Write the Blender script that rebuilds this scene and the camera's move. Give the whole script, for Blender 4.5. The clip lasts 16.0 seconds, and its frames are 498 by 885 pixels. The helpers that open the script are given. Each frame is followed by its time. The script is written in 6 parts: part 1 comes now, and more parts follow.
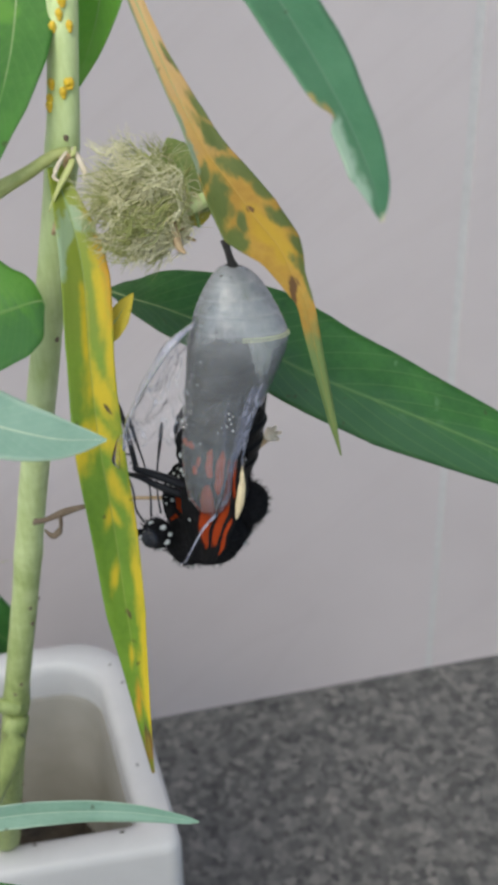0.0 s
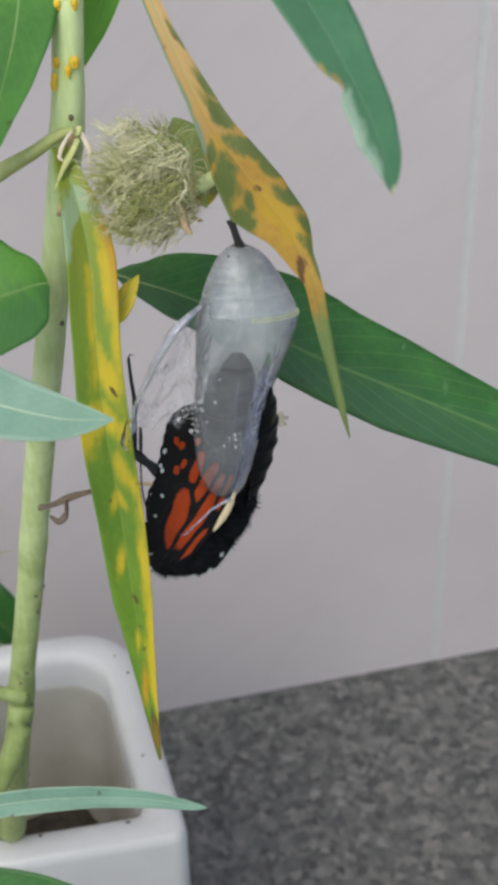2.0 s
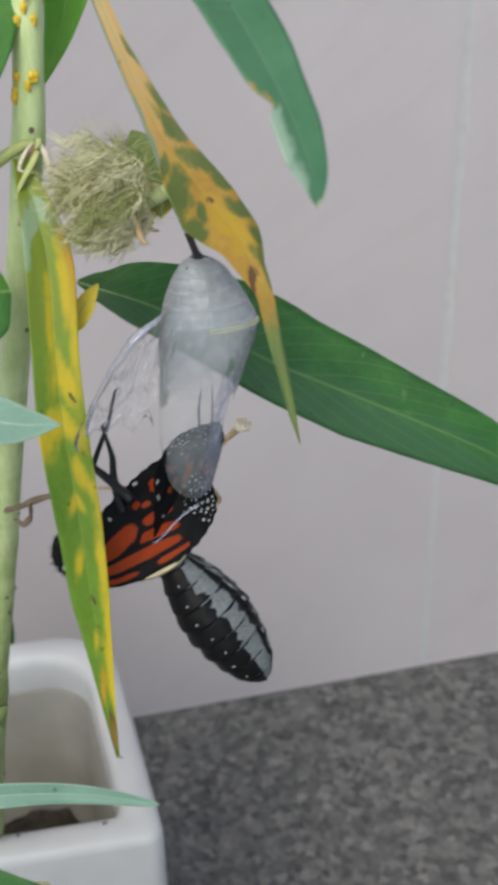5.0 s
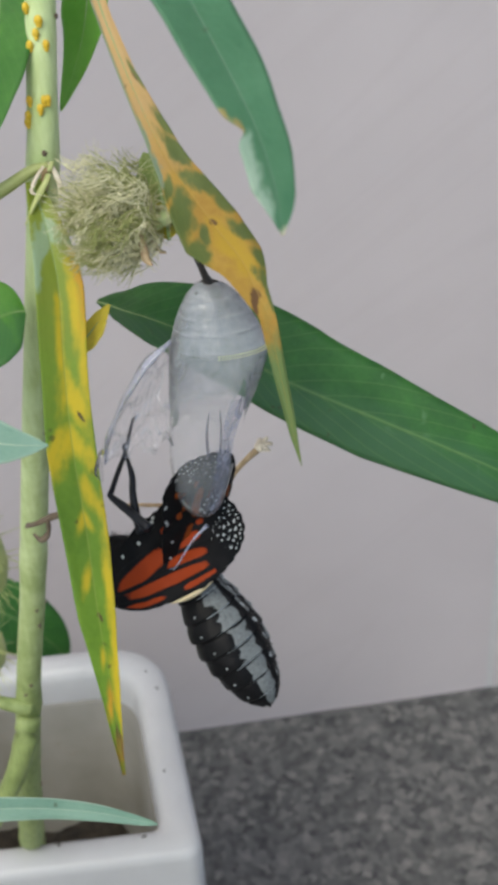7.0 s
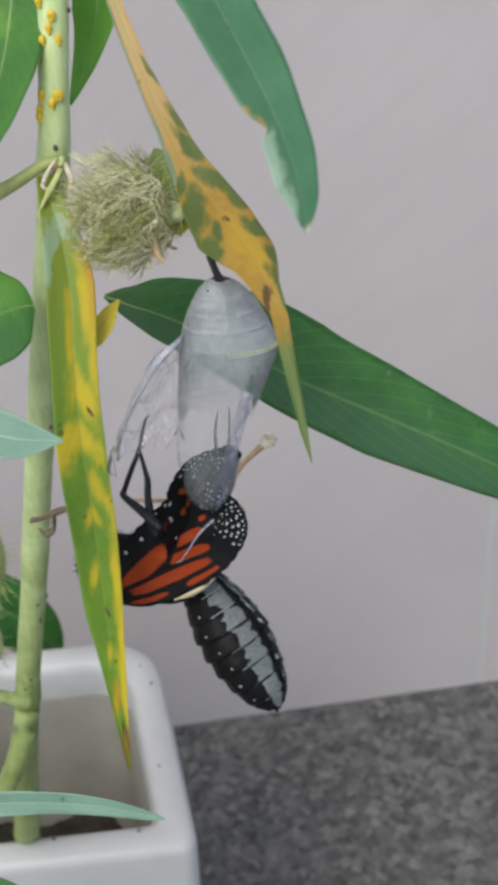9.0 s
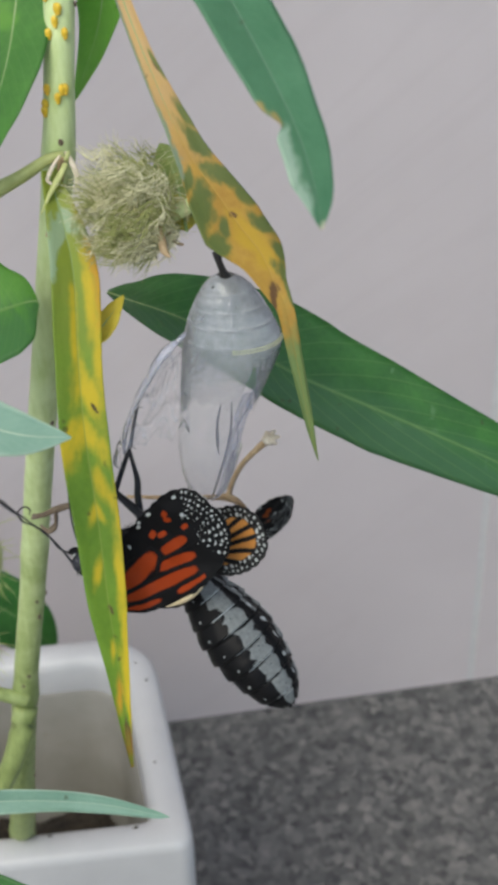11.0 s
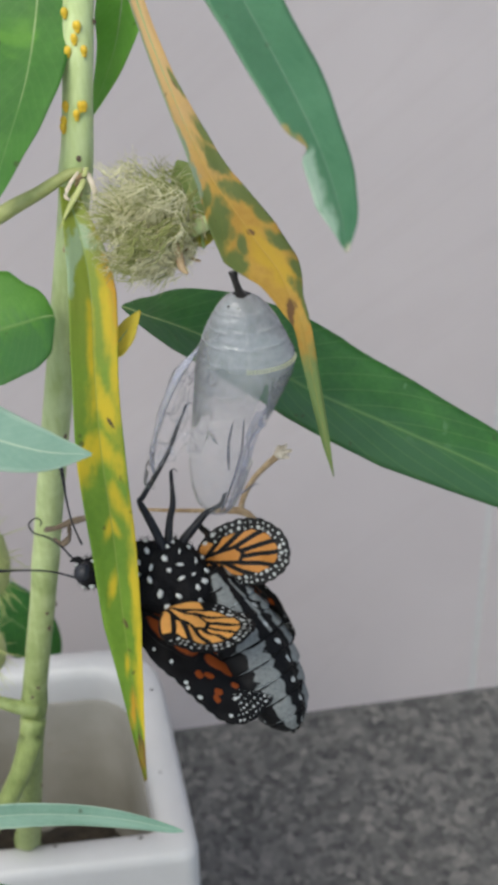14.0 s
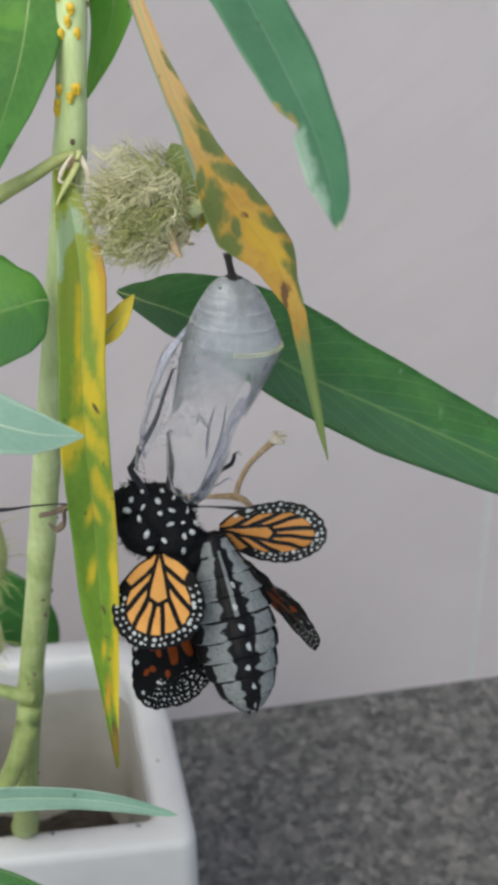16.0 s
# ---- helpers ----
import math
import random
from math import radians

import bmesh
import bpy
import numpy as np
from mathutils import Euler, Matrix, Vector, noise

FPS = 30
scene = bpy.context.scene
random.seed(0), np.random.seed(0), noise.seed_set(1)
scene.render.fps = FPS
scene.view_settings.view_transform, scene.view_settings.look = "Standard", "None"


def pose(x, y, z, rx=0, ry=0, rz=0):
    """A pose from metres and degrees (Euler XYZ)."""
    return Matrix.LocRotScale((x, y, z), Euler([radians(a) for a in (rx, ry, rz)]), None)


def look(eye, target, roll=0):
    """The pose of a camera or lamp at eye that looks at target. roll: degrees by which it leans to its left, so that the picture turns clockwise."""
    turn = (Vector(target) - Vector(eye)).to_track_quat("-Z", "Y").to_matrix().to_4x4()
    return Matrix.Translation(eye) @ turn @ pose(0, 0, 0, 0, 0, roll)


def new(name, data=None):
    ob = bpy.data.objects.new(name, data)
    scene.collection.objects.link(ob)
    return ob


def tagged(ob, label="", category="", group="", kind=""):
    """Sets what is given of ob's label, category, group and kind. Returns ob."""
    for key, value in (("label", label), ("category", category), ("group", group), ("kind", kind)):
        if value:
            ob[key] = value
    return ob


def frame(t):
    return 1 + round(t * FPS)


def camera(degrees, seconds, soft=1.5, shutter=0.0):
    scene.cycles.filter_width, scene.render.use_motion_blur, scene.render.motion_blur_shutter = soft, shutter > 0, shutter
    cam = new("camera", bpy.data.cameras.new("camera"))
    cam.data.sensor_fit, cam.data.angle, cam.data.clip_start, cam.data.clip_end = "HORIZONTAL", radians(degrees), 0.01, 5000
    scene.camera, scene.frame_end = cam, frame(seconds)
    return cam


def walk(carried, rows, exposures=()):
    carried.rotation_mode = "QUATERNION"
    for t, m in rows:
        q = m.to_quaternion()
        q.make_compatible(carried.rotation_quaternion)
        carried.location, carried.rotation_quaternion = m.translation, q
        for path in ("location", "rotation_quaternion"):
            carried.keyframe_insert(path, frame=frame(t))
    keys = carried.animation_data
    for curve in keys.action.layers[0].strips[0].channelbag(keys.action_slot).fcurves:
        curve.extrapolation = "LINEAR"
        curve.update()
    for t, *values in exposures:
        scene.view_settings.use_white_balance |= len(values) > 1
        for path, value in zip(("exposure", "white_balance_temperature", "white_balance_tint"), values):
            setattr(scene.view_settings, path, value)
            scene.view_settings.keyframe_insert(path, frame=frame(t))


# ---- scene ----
cam = camera(24.87, 16.0, soft=4.7, shutter=0.8)
cam.data.dof.use_dof = True
cam.data.dof.focus_distance = 0.116
cam.data.dof.aperture_fstop = 112.0

PATH = [
    (0, (-0.01891, -0.09606, 0.28890), (0.00145, 0.00250, 0.22354), -1.90),
    (0.5, (-0.02009, -0.09579, 0.28889), (0.00045, 0.00283, 0.22368), -1.94),
    (1, (-0.02004, -0.09594, 0.28814), (0.00043, 0.00271, 0.22294), -1.92),
    (1.5, (-0.01971, -0.09560, 0.28831), (0.00064, 0.00300, 0.22302), -1.89),
    (2, (-0.01926, -0.09575, 0.28723), (0.00066, 0.00267, 0.22153), -2.11),
    (2.5, (-0.01971, -0.09598, 0.28768), (0.00018, 0.00250, 0.22206), -2.13),
    (3, (-0.01999, -0.09639, 0.28782), (-0.00008, 0.00206, 0.22216), -2.13),
    (3.5, (-0.02089, -0.09610, 0.28726), (-0.00098, 0.00233, 0.22157), -2.04),
    (4, (-0.02075, -0.09699, 0.28753), (-0.00077, 0.00122, 0.22153), -2.05),
    (4.5, (-0.02038, -0.09797, 0.28790), (0.00012, 0.00008, 0.22182), -1.72),
    (4.7, (-0.01846, -0.09867, 0.28820), (0.00197, -0.00039, 0.22245), -1.76),
    (6.8, (-0.00570, -0.09957, 0.28896), (0.00410, 0.00162, 0.22521), -4.01),
    (7, (-0.00636, -0.09981, 0.28884), (0.00388, 0.00135, 0.22511), -4.03),
    (7.5, (-0.00722, -0.09962, 0.28847), (0.00329, 0.00154, 0.22479), -3.81),
    (8, (-0.00825, -0.09974, 0.28869), (0.00260, 0.00124, 0.22477), -3.69),
    (8.5, (-0.00914, -0.09954, 0.28910), (0.00165, 0.00137, 0.22505), -3.53),
    (9, (-0.00882, -0.09963, 0.28922), (0.00299, 0.00103, 0.22497), -3.12),
    (9.2, (-0.01007, -0.09940, 0.28877), (0.00236, 0.00140, 0.22484), -2.54),
    (11.3, (-0.01056, -0.09873, 0.28938), (0.00252, 0.00148, 0.22467), -2.49),
    (11.5, (-0.01086, -0.09849, 0.29003), (0.00232, 0.00173, 0.22535), -2.39),
    (12, (-0.01136, -0.09836, 0.29002), (0.00167, 0.00195, 0.22547), -2.52),
    (12.5, (-0.01195, -0.09798, 0.28985), (0.00095, 0.00238, 0.22535), -2.35),
    (13, (-0.01146, -0.09821, 0.29030), (0.00193, 0.00207, 0.22577), -2.27),
    (13.5, (-0.01142, -0.09855, 0.29024), (0.00206, 0.00184, 0.22590), -2.16),
    (14, (-0.01211, -0.09865, 0.29028), (0.00114, 0.00192, 0.22617), -2.18),
    (14.5, (-0.01200, -0.09912, 0.29037), (0.00131, 0.00148, 0.22633), -2.11),
    (15, (-0.01221, -0.09850, 0.28981), (0.00106, 0.00202, 0.22563), -2.13),
    (15.5, (-0.01156, -0.09919, 0.28973), (0.00221, 0.00102, 0.22518), -2.10),
    (16, (-0.01153, -0.09904, 0.28940), (0.00155, 0.00115, 0.22466), -2.20),
]
walk(cam, [(t, look(eye, target, roll)) for t, eye, target, roll in PATH], exposures=[(0.0, 0.09, 6480, 2), (16.0, 0.09, 6480, 2)])

# ---- light: open, overcast terrace ----
world = bpy.data.worlds.new("sky")
scene.world = world
world.use_nodes = True
wn = world.node_tree.nodes
sky = wn.new("ShaderNodeTexSky")
sky.sky_type, sky.sun_disc = "NISHITA", False
sky.sun_elevation, sky.sun_rotation = radians(52), radians(215)
sky.air_density, sky.dust_density, sky.ozone_density = 1.0, 3.0, 1.0
world.node_tree.links.new(sky.outputs[0], wn["Background"].inputs[0])
wn["Background"].inputs[1].default_value = 0.15
sun = new("sun", bpy.data.lights.new("sun", "SUN"))
sun.data.energy, sun.data.angle, sun.data.color = 1.0, radians(30), (1.0, 0.95, 0.9)
sun.matrix_world = look((-0.8, -1.1, 2.0), (0, 0, 0.2))


# ---- material helpers ----
def material(name):
    m = bpy.data.materials.new(name)
    m.use_nodes = True
    return m, m.node_tree.nodes, m.node_tree.links, m.node_tree.nodes["Principled BSDF"]


def ramp(nodes, links, fac, stops):
    r = nodes.new("ShaderNodeValToRGB")
    while len(r.color_ramp.elements) < len(stops):
        r.color_ramp.elements.new(0.5)
    for e, (p, c) in zip(r.color_ramp.elements, stops):
        e.position, e.color = p, (*c, 1.0)
    links.new(fac, r.inputs[0])
    return r.outputs[0]


def noise_of(nodes, links, scale, detail=4.0, rough=0.55, coords="Object", distort=0.0):
    tc = nodes.new("ShaderNodeTexCoord")
    n = nodes.new("ShaderNodeTexNoise")
    n.inputs["Scale"].default_value, n.inputs["Detail"].default_value = scale, detail
    n.inputs["Roughness"].default_value, n.inputs["Distortion"].default_value = rough, distort
    links.new(tc.outputs[coords], n.inputs["Vector"])
    return n.outputs["Fac"]


def attr(nodes, name):
    a = nodes.new("ShaderNodeAttribute")
    a.attribute_name = name
    return a.outputs["Fac"]


def calc(nodes, links, op, a, b=None, c=None, clamp=False):
    n = nodes.new("ShaderNodeMath")
    n.operation, n.use_clamp = op, clamp
    for k, v in enumerate((a, b, c)):
        if v is None:
            continue
        if isinstance(v, (int, float)):
            n.inputs[k].default_value = v
        else:
            links.new(v, n.inputs[k])
    return n.outputs[0]


def blend(nodes, links, fac, a, b, how="MIX"):
    n = nodes.new("ShaderNodeMix")
    n.data_type, n.blend_type = "RGBA", how
    for key, v in ((0, fac), (6, a), (7, b)):
        if isinstance(v, tuple):
            n.inputs[key].default_value = (*v, 1.0)
        elif isinstance(v, (int, float)):
            n.inputs[key].default_value = v
        else:
            links.new(v, n.inputs[key])
    return n.outputs[2]


def bump(nodes, links, bsdf, height, strength, dist=0.0003):
    b = nodes.new("ShaderNodeBump")
    b.inputs["Strength"].default_value, b.inputs["Distance"].default_value = strength, dist
    links.new(height, b.inputs["Height"])
    links.new(b.outputs[0], bsdf.inputs["Normal"])


def speckled(name, dark, light, scale, rough=0.5, fine=4.0, strength=0.3, dist=0.0002, coords="Object"):
    m, n, l, p = material(name)
    a = noise_of(n, l, scale, 5, 0.6, coords)
    b = noise_of(n, l, scale * fine, 3, 0.6, coords)
    f = calc(n, l, "MULTIPLY_ADD", b, 0.35, calc(n, l, "MULTIPLY", a, 0.65))
    l.new(ramp(n, l, f, [(0.32, dark), (0.68, light)]), p.inputs["Base Color"])
    p.inputs["Roughness"].default_value = rough
    bump(n, l, p, b, strength, dist)
    return m


def thin(n, l, p, colour, amount):
    """Lets light through a thin blade: part of it leaves on the far side."""
    t = n.new("ShaderNodeBsdfTranslucent")
    if isinstance(colour, tuple):
        t.inputs[0].default_value = (*colour, 1)
    else:
        l.new(colour, t.inputs[0])
    mix = n.new("ShaderNodeMixShader")
    mix.inputs[0].default_value = amount
    l.new(p.outputs[0], mix.inputs[1])
    l.new(t.outputs[0], mix.inputs[2])
    l.new(mix.outputs[0], n["Material Output"].inputs[0])


def leaf_material(name, deep, fresh, rib, spots=None, through_colour=(0.16, 0.34, 0.03), amount=0.25, rough=0.5, veins=0.35, tip=None, fade=0.0, margin=None, patches=(), blush=None):
    """A leaf blade: midrib and side veins from its own along/across coordinates, mottling, and patches of autumn colour
    and painted shade.
    """
    m, n, l, p = material(name)
    across, along = attr(n, "across"), attr(n, "along")
    mott = noise_of(n, l, 260, 5, 0.6)
    fine = noise_of(n, l, 1600, 3, 0.6)
    f = calc(n, l, "MULTIPLY_ADD", fine, 0.3, calc(n, l, "MULTIPLY", mott, 0.7))
    col = ramp(n, l, f, [(0.3, deep), (0.7, fresh)])
    ab = calc(n, l, "ABSOLUTE", across)
    if spots:
        for (scale, lo, hi, c, distort) in spots:
            pn = noise_of(n, l, scale, 3, 0.5, distort=distort)
            if fade:
                pn = calc(n, l, "MULTIPLY_ADD", calc(n, l, "SUBTRACT", along, 0.5), fade, pn)
            s = n.new("ShaderNodeMapRange")
            s.interpolation_type = "SMOOTHSTEP"
            s.inputs[1].default_value, s.inputs[2].default_value = lo, hi
            l.new(pn, s.inputs[0])
            col = blend(n, l, s.outputs[0], col, c)
    if blush:
        # a slow change of tone along the blade
        br = n.new("ShaderNodeMapRange")
        br.inputs[1].default_value, br.inputs[2].default_value = blush[0], blush[1]
        l.new(calc(n, l, "MULTIPLY_ADD", calc(n, l, "SUBTRACT", mott, 0.5), 0.3, along), br.inputs[0])
        col = blend(n, l, br.outputs[0], blend(n, l, f, blush[2], tuple(c * 1.25 for c in blush[2])), col)
    for key, tone, deeper, soft in patches:
        pr = n.new("ShaderNodeMapRange")
        pr.interpolation_type = "SMOOTHSTEP"
        pr.inputs[1].default_value, pr.inputs[2].default_value = 0.5 - soft, 0.5 + soft
        l.new(calc(n, l, "MULTIPLY_ADD", calc(n, l, "SUBTRACT", fine, 0.5), 0.22, attr(n, key)), pr.inputs[0])
        col = blend(n, l, pr.outputs[0], col, blend(n, l, mott, deeper, tone))
    if tip:
        tr = n.new("ShaderNodeMapRange")
        tr.inputs[1].default_value, tr.inputs[2].default_value = tip[0], tip[1]
        l.new(calc(n, l, "MULTIPLY_ADD", calc(n, l, "SUBTRACT", mott, 0.5), 0.25, along), tr.inputs[0])
        col = blend(n, l, tr.outputs[0], col, tip[2])
    # side veins run out and forwards from the midrib
    phase = calc(n, l, "MULTIPLY_ADD", along, 22.0, calc(n, l, "MULTIPLY", ab, -3.4))
    tri = calc(n, l, "PINGPONG", phase, 0.5)
    side = calc(n, l, "SUBTRACT", 1.0, calc(n, l, "DIVIDE", tri, 0.07), clamp=True)
    mid = calc(n, l, "SUBTRACT", 1.0, calc(n, l, "DIVIDE", ab, 0.05), clamp=True)
    v = calc(n, l, "MULTIPLY_ADD", side, veins, mid, clamp=True)
    col = blend(n, l, calc(n, l, "MULTIPLY", v, 0.75), col, rib)
    if margin:
        # pale margin of the blade
        mg = n.new("ShaderNodeMapRange")
        mg.inputs[1].default_value, mg.inputs[2].default_value = 0.80, 0.96
        l.new(calc(n, l, "MULTIPLY_ADD", mott, 0.2, calc(n, l, "SUBTRACT", calc(n, l, "ABSOLUTE", across), 0.1)), mg.inputs[0])
        col = blend(n, l, calc(n, l, "MULTIPLY", mg.outputs[0], 0.7), col, margin)
    # small dark specks
    sp = noise_of(n, l, 900, 1, 0.3)
    d = n.new("ShaderNodeMapRange")
    d.inputs[1].default_value, d.inputs[2].default_value = 0.74, 0.80
    l.new(sp, d.inputs[0])
    col = blend(n, l, calc(n, l, "MULTIPLY", d.outputs[0], 0.6), col, (0.05, 0.035, 0.015))
    l.new(col, p.inputs["Base Color"])
    p.inputs["Roughness"].default_value = rough
    h = calc(n, l, "MULTIPLY_ADD", v, -0.8, fine)
    bump(n, l, p, h, 0.35, 0.0002)
    thin(n, l, p, blend(n, l, 0.5, col, through_colour), amount)
    return m


# ---- mesh helpers ----
MM = 0.001


def vec(*p):
    return Vector(p) * MM


def part(name, bm, mat, parent=None, label="", smooth=True, kind=""):
    """Links a bmesh as one mesh object under its thing (or at top level)."""
    me = bpy.data.meshes.new(name)
    if smooth:
        for f in bm.faces:
            f.smooth = True
    bm.to_mesh(me)
    bm.free()
    for m in mat if isinstance(mat, (list, tuple)) else [mat]:
        me.materials.append(m)
    ob = new(name, me)
    ob.parent = parent
    return tagged(ob, label=label, kind=kind)


def thing(name, label, category, at=(0, 0, 0), group="", kind=""):
    ob = new(name)
    ob.location = at
    ob.empty_display_size = 0.005
    return tagged(ob, label=label, category=category, group=group, kind=kind)


def spline(points, count):
    """Catmull-Rom curve through the points, evenly stepped."""
    p = [Vector(q) for q in points]
    p = [p[0] * 2 - p[1]] + p + [p[-1] * 2 - p[-2]]
    out = []
    spans = len(p) - 3
    for k in range(count + 1):
        u = k / count * spans
        i = min(int(u), spans - 1)
        u -= i
        a, b, c, d = p[i:i + 4]
        out.append(0.5 * ((2 * b) + (c - a) * u + (2 * a - 5 * b + 4 * c - d) * u * u + (3 * b - a - 3 * c + d) * u ** 3))
    return out


def along_list(values, s):
    u = s * (len(values) - 1)
    i = min(int(u), len(values) - 2)
    return values[i] + (values[i + 1] - values[i]) * (u - i)


def tube(bm, points, radii, sides=10, rough=0.0, seed=0, flat=1.0):
    """A closed tube along the points, with its radius taken from the list."""
    rings = []
    n = len(points)
    ref = Vector((0.31, 0.52, 0.8))
    for i, p in enumerate(points):
        t = (points[min(i + 1, n - 1)] - points[max(i - 1, 0)]).normalized()
        a = t.cross(ref)
        if a.length < 0.1:
            a = t.cross(Vector((1, 0, 0)))
        a.normalize()
        b = t.cross(a)
        r = along_list(radii, i / (n - 1))
        ring = []
        for k in range(sides):
            w = 2 * math.pi * k / sides
            q = 1 + rough * noise.noise(p * 400 + Vector((k * 0.9, seed, 0)))
            ring.append(bm.verts.new(p + (a * math.cos(w) * flat + b * math.sin(w)) * r * q))
        rings.append(ring)
    for u, v in zip(rings, rings[1:]):
        for k in range(sides):
            bm.faces.new((u[k], u[(k + 1) % sides], v[(k + 1) % sides], v[k]))
    bm.faces.new(rings[0][::-1])
    bm.faces.new(rings[-1])


def ellipsoid(bm, centre, radii, turn=None, segs=16, rings=10, rough=0.0, mat_index=0):
    m = Matrix.Translation(centre) @ (turn.to_4x4() if turn else Matrix()) @ Matrix.Diagonal((*radii, 1))
    made = bmesh.ops.create_uvsphere(bm, u_segments=segs, v_segments=rings, radius=1.0, matrix=m)
    for v in made["verts"]:
        if rough:
            v.co += (v.co - Vector(centre)) * rough * noise.noise(v.co * 900)
    fs = {f for v in made["verts"] for f in v.link_faces}
    for f in fs:
        f.material_index = mat_index
    return made["verts"]


def box(bm, lo, hi):
    m = Matrix.Translation([(a + b) / 2 for a, b in zip(lo, hi)]) @ Matrix.Diagonal((*[b - a for a, b in zip(lo, hi)], 1))
    return bmesh.ops.create_cube(bm, size=1, matrix=m)["verts"]


def patch_field(spots, s, c, seed):
    """1 in the heart of a patch, 0.5 at its ragged edge; patches slant forwards along the side veins."""
    ragged = noise.noise(Vector((s * 26, c * 2.6, seed)))
    fine = noise.noise(Vector((s * 80, c * 7, seed + 4)))
    best = 0.0
    for s0, c0, rs, rc in spots:
        ds = s - s0 - 0.05 * (abs(c) - abs(c0))
        best = max(best, 1 - 0.5 * math.hypot(ds / rs, (c - c0) / rc))
    return max(0.0, min(1.0, best + 0.26 * ragged + 0.16 * fine))


def leaf(points, half, normal, mat, parent, label, fold=12.0, twist=(0, 0), wave=0.25, shape=(0.9, 0.75), bite=None, rib=0.35, count=44, name="leaf", thick=0.22, grow=None, cols=7, patches=None):
    """A leaf along its midrib: points in mm from base to tip, half its width in mm, the way its face looks.
    fold lifts both halves from the midrib; twist turns the blade from base to tip; bite cuts a notch into one edge.
    patches: fields of discoloured tissue and of painted lower-half shade, each a list of (along, across, half length,
    half width)."""
    mid = spline([vec(*p) for p in points], count)
    bm = bmesh.new()
    la, ls = bm.verts.layers.float.new("across"), bm.verts.layers.float.new("along")
    fields = {key: bm.verts.layers.float.new(key) for key in (patches or {})}
    top, low = [], []
    nv = Vector(normal).normalized()
    seed = len(bpy.data.meshes) * 3.7
    for i, p in enumerate(mid):
        s = i / count
        t = (mid[min(i + 1, count)] - mid[max(i - 1, 0)]).normalized()
        side = t.cross(nv).normalized()
        up = side.cross(t)
        turn = Matrix.Rotation(radians(twist[0] + (twist[1] - twist[0]) * s), 3, t)
        side, up = turn @ side, turn @ up
        a, b = shape
        w = half * MM * max(0.03, math.sin(math.pi * min(1, s ** a)) ** b) if grow is None else half * MM
        lists = (grow, grow) if grow is None or not isinstance(grow[0], (list, tuple)) else grow
        fd = radians(fold)
        row, below = [], []
        for k in range(-cols, cols + 1):
            c = k / cols
            ww = w * (1 + 0.05 * noise.noise(Vector((s * 9, seed, 3 if c > 0 else 8))))
            if grow is not None:
                ww *= max(0.02, along_list(lists[0 if c < 0 else 1], s))
            if bite and (c > 0) == (bite[0] > 0):
                ww *= 1 - bite[2] * math.exp(-((s - bite[1]) / bite[3]) ** 2)
            lift = abs(c) * math.sin(fd) * ww
            lift += wave * MM * c * c * noise.noise(Vector((s * 6 + seed, c * 1.3, 0.0)))
            q = p + side * c * ww * math.cos(fd) + up * lift
            th = thick * MM * (1.0 - 0.7 * abs(c)) * (0.4 + 0.6 * math.sin(math.pi * min(max(s, 0.02), 0.98)) ** 0.5)
            for lst, off in ((row, 0.5), (below, -0.5)):
                v = bm.verts.new(q + up * th * off)
                v[la], v[ls] = c, s
                for key, layer in fields.items():
                    v[layer] = patch_field(patches[key], s, c, seed)
                lst.append(v)
        top.append(row)
        low.append(below)
    for i in range(count):
        for k in range(2 * cols):
            bm.faces.new((top[i][k], top[i][k + 1], top[i + 1][k + 1], top[i + 1][k]))
            bm.faces.new((low[i][k], low[i + 1][k], low[i + 1][k + 1], low[i][k + 1]))
        bm.faces.new((top[i][0], top[i + 1][0], low[i + 1][0], low[i][0]))
        bm.faces.new((top[i][-1], low[i][-1], low[i + 1][-1], top[i + 1][-1]))
    bmesh.ops.recalc_face_normals(bm, faces=bm.faces)
    blade = part(name, bm, mat, parent, label)
    if rib:
        bm = bmesh.new()
        tube(bm, [q for q in mid[:-1]], [rib * 0.6 * MM, rib * 0.45 * MM, rib * 0.2 * MM], 6)
        part("midrib", bm, M["rib_pale" if mat is M["leaf_pale"] else "rib"], blade)
    return blade


# ---- materials ----
M = {}
M["rib"] = speckled("leaf_rib", (0.24, 0.36, 0.12), (0.36, 0.48, 0.20), 500, 0.5)
M["rib_pale"] = speckled("leaf_rib_pale", (0.46, 0.60, 0.42), (0.62, 0.74, 0.56), 500, 0.5)
# the field below the midrib puts the folded blade's shade into its colour
M["leaf_dark"] = leaf_material("leaf_dark_green", (0.022, 0.105, 0.018), (0.060, 0.215, 0.036), (0.17, 0.31, 0.09), spots=[(420, 0.66, 0.74, (0.11, 0.25, 0.09), 0.3)], rough=0.42, amount=0.2, veins=0.46, patches=[("shaded_half", (0.058, 0.165, 0.062), (0.032, 0.112, 0.038), 0.35)])
M["leaf_fresh"] = leaf_material("leaf_fresh_green", (0.110, 0.345, 0.042), (0.185, 0.46, 0.070), (0.28, 0.48, 0.13), spots=[(150, 0.58, 0.68, (0.22, 0.46, 0.04), 0.4)], amount=0.45, veins=0.32, patches=[("shaded_half", (0.105, 0.30, 0.085), (0.070, 0.22, 0.055), 0.3)])
M["leaf_mid"] = leaf_material("leaf_mid_green", (0.055, 0.20, 0.028), (0.105, 0.31, 0.048), (0.20, 0.38, 0.10), spots=[(150, 0.56, 0.70, (0.16, 0.40, 0.05), 0.4)], amount=0.35, veins=0.3)
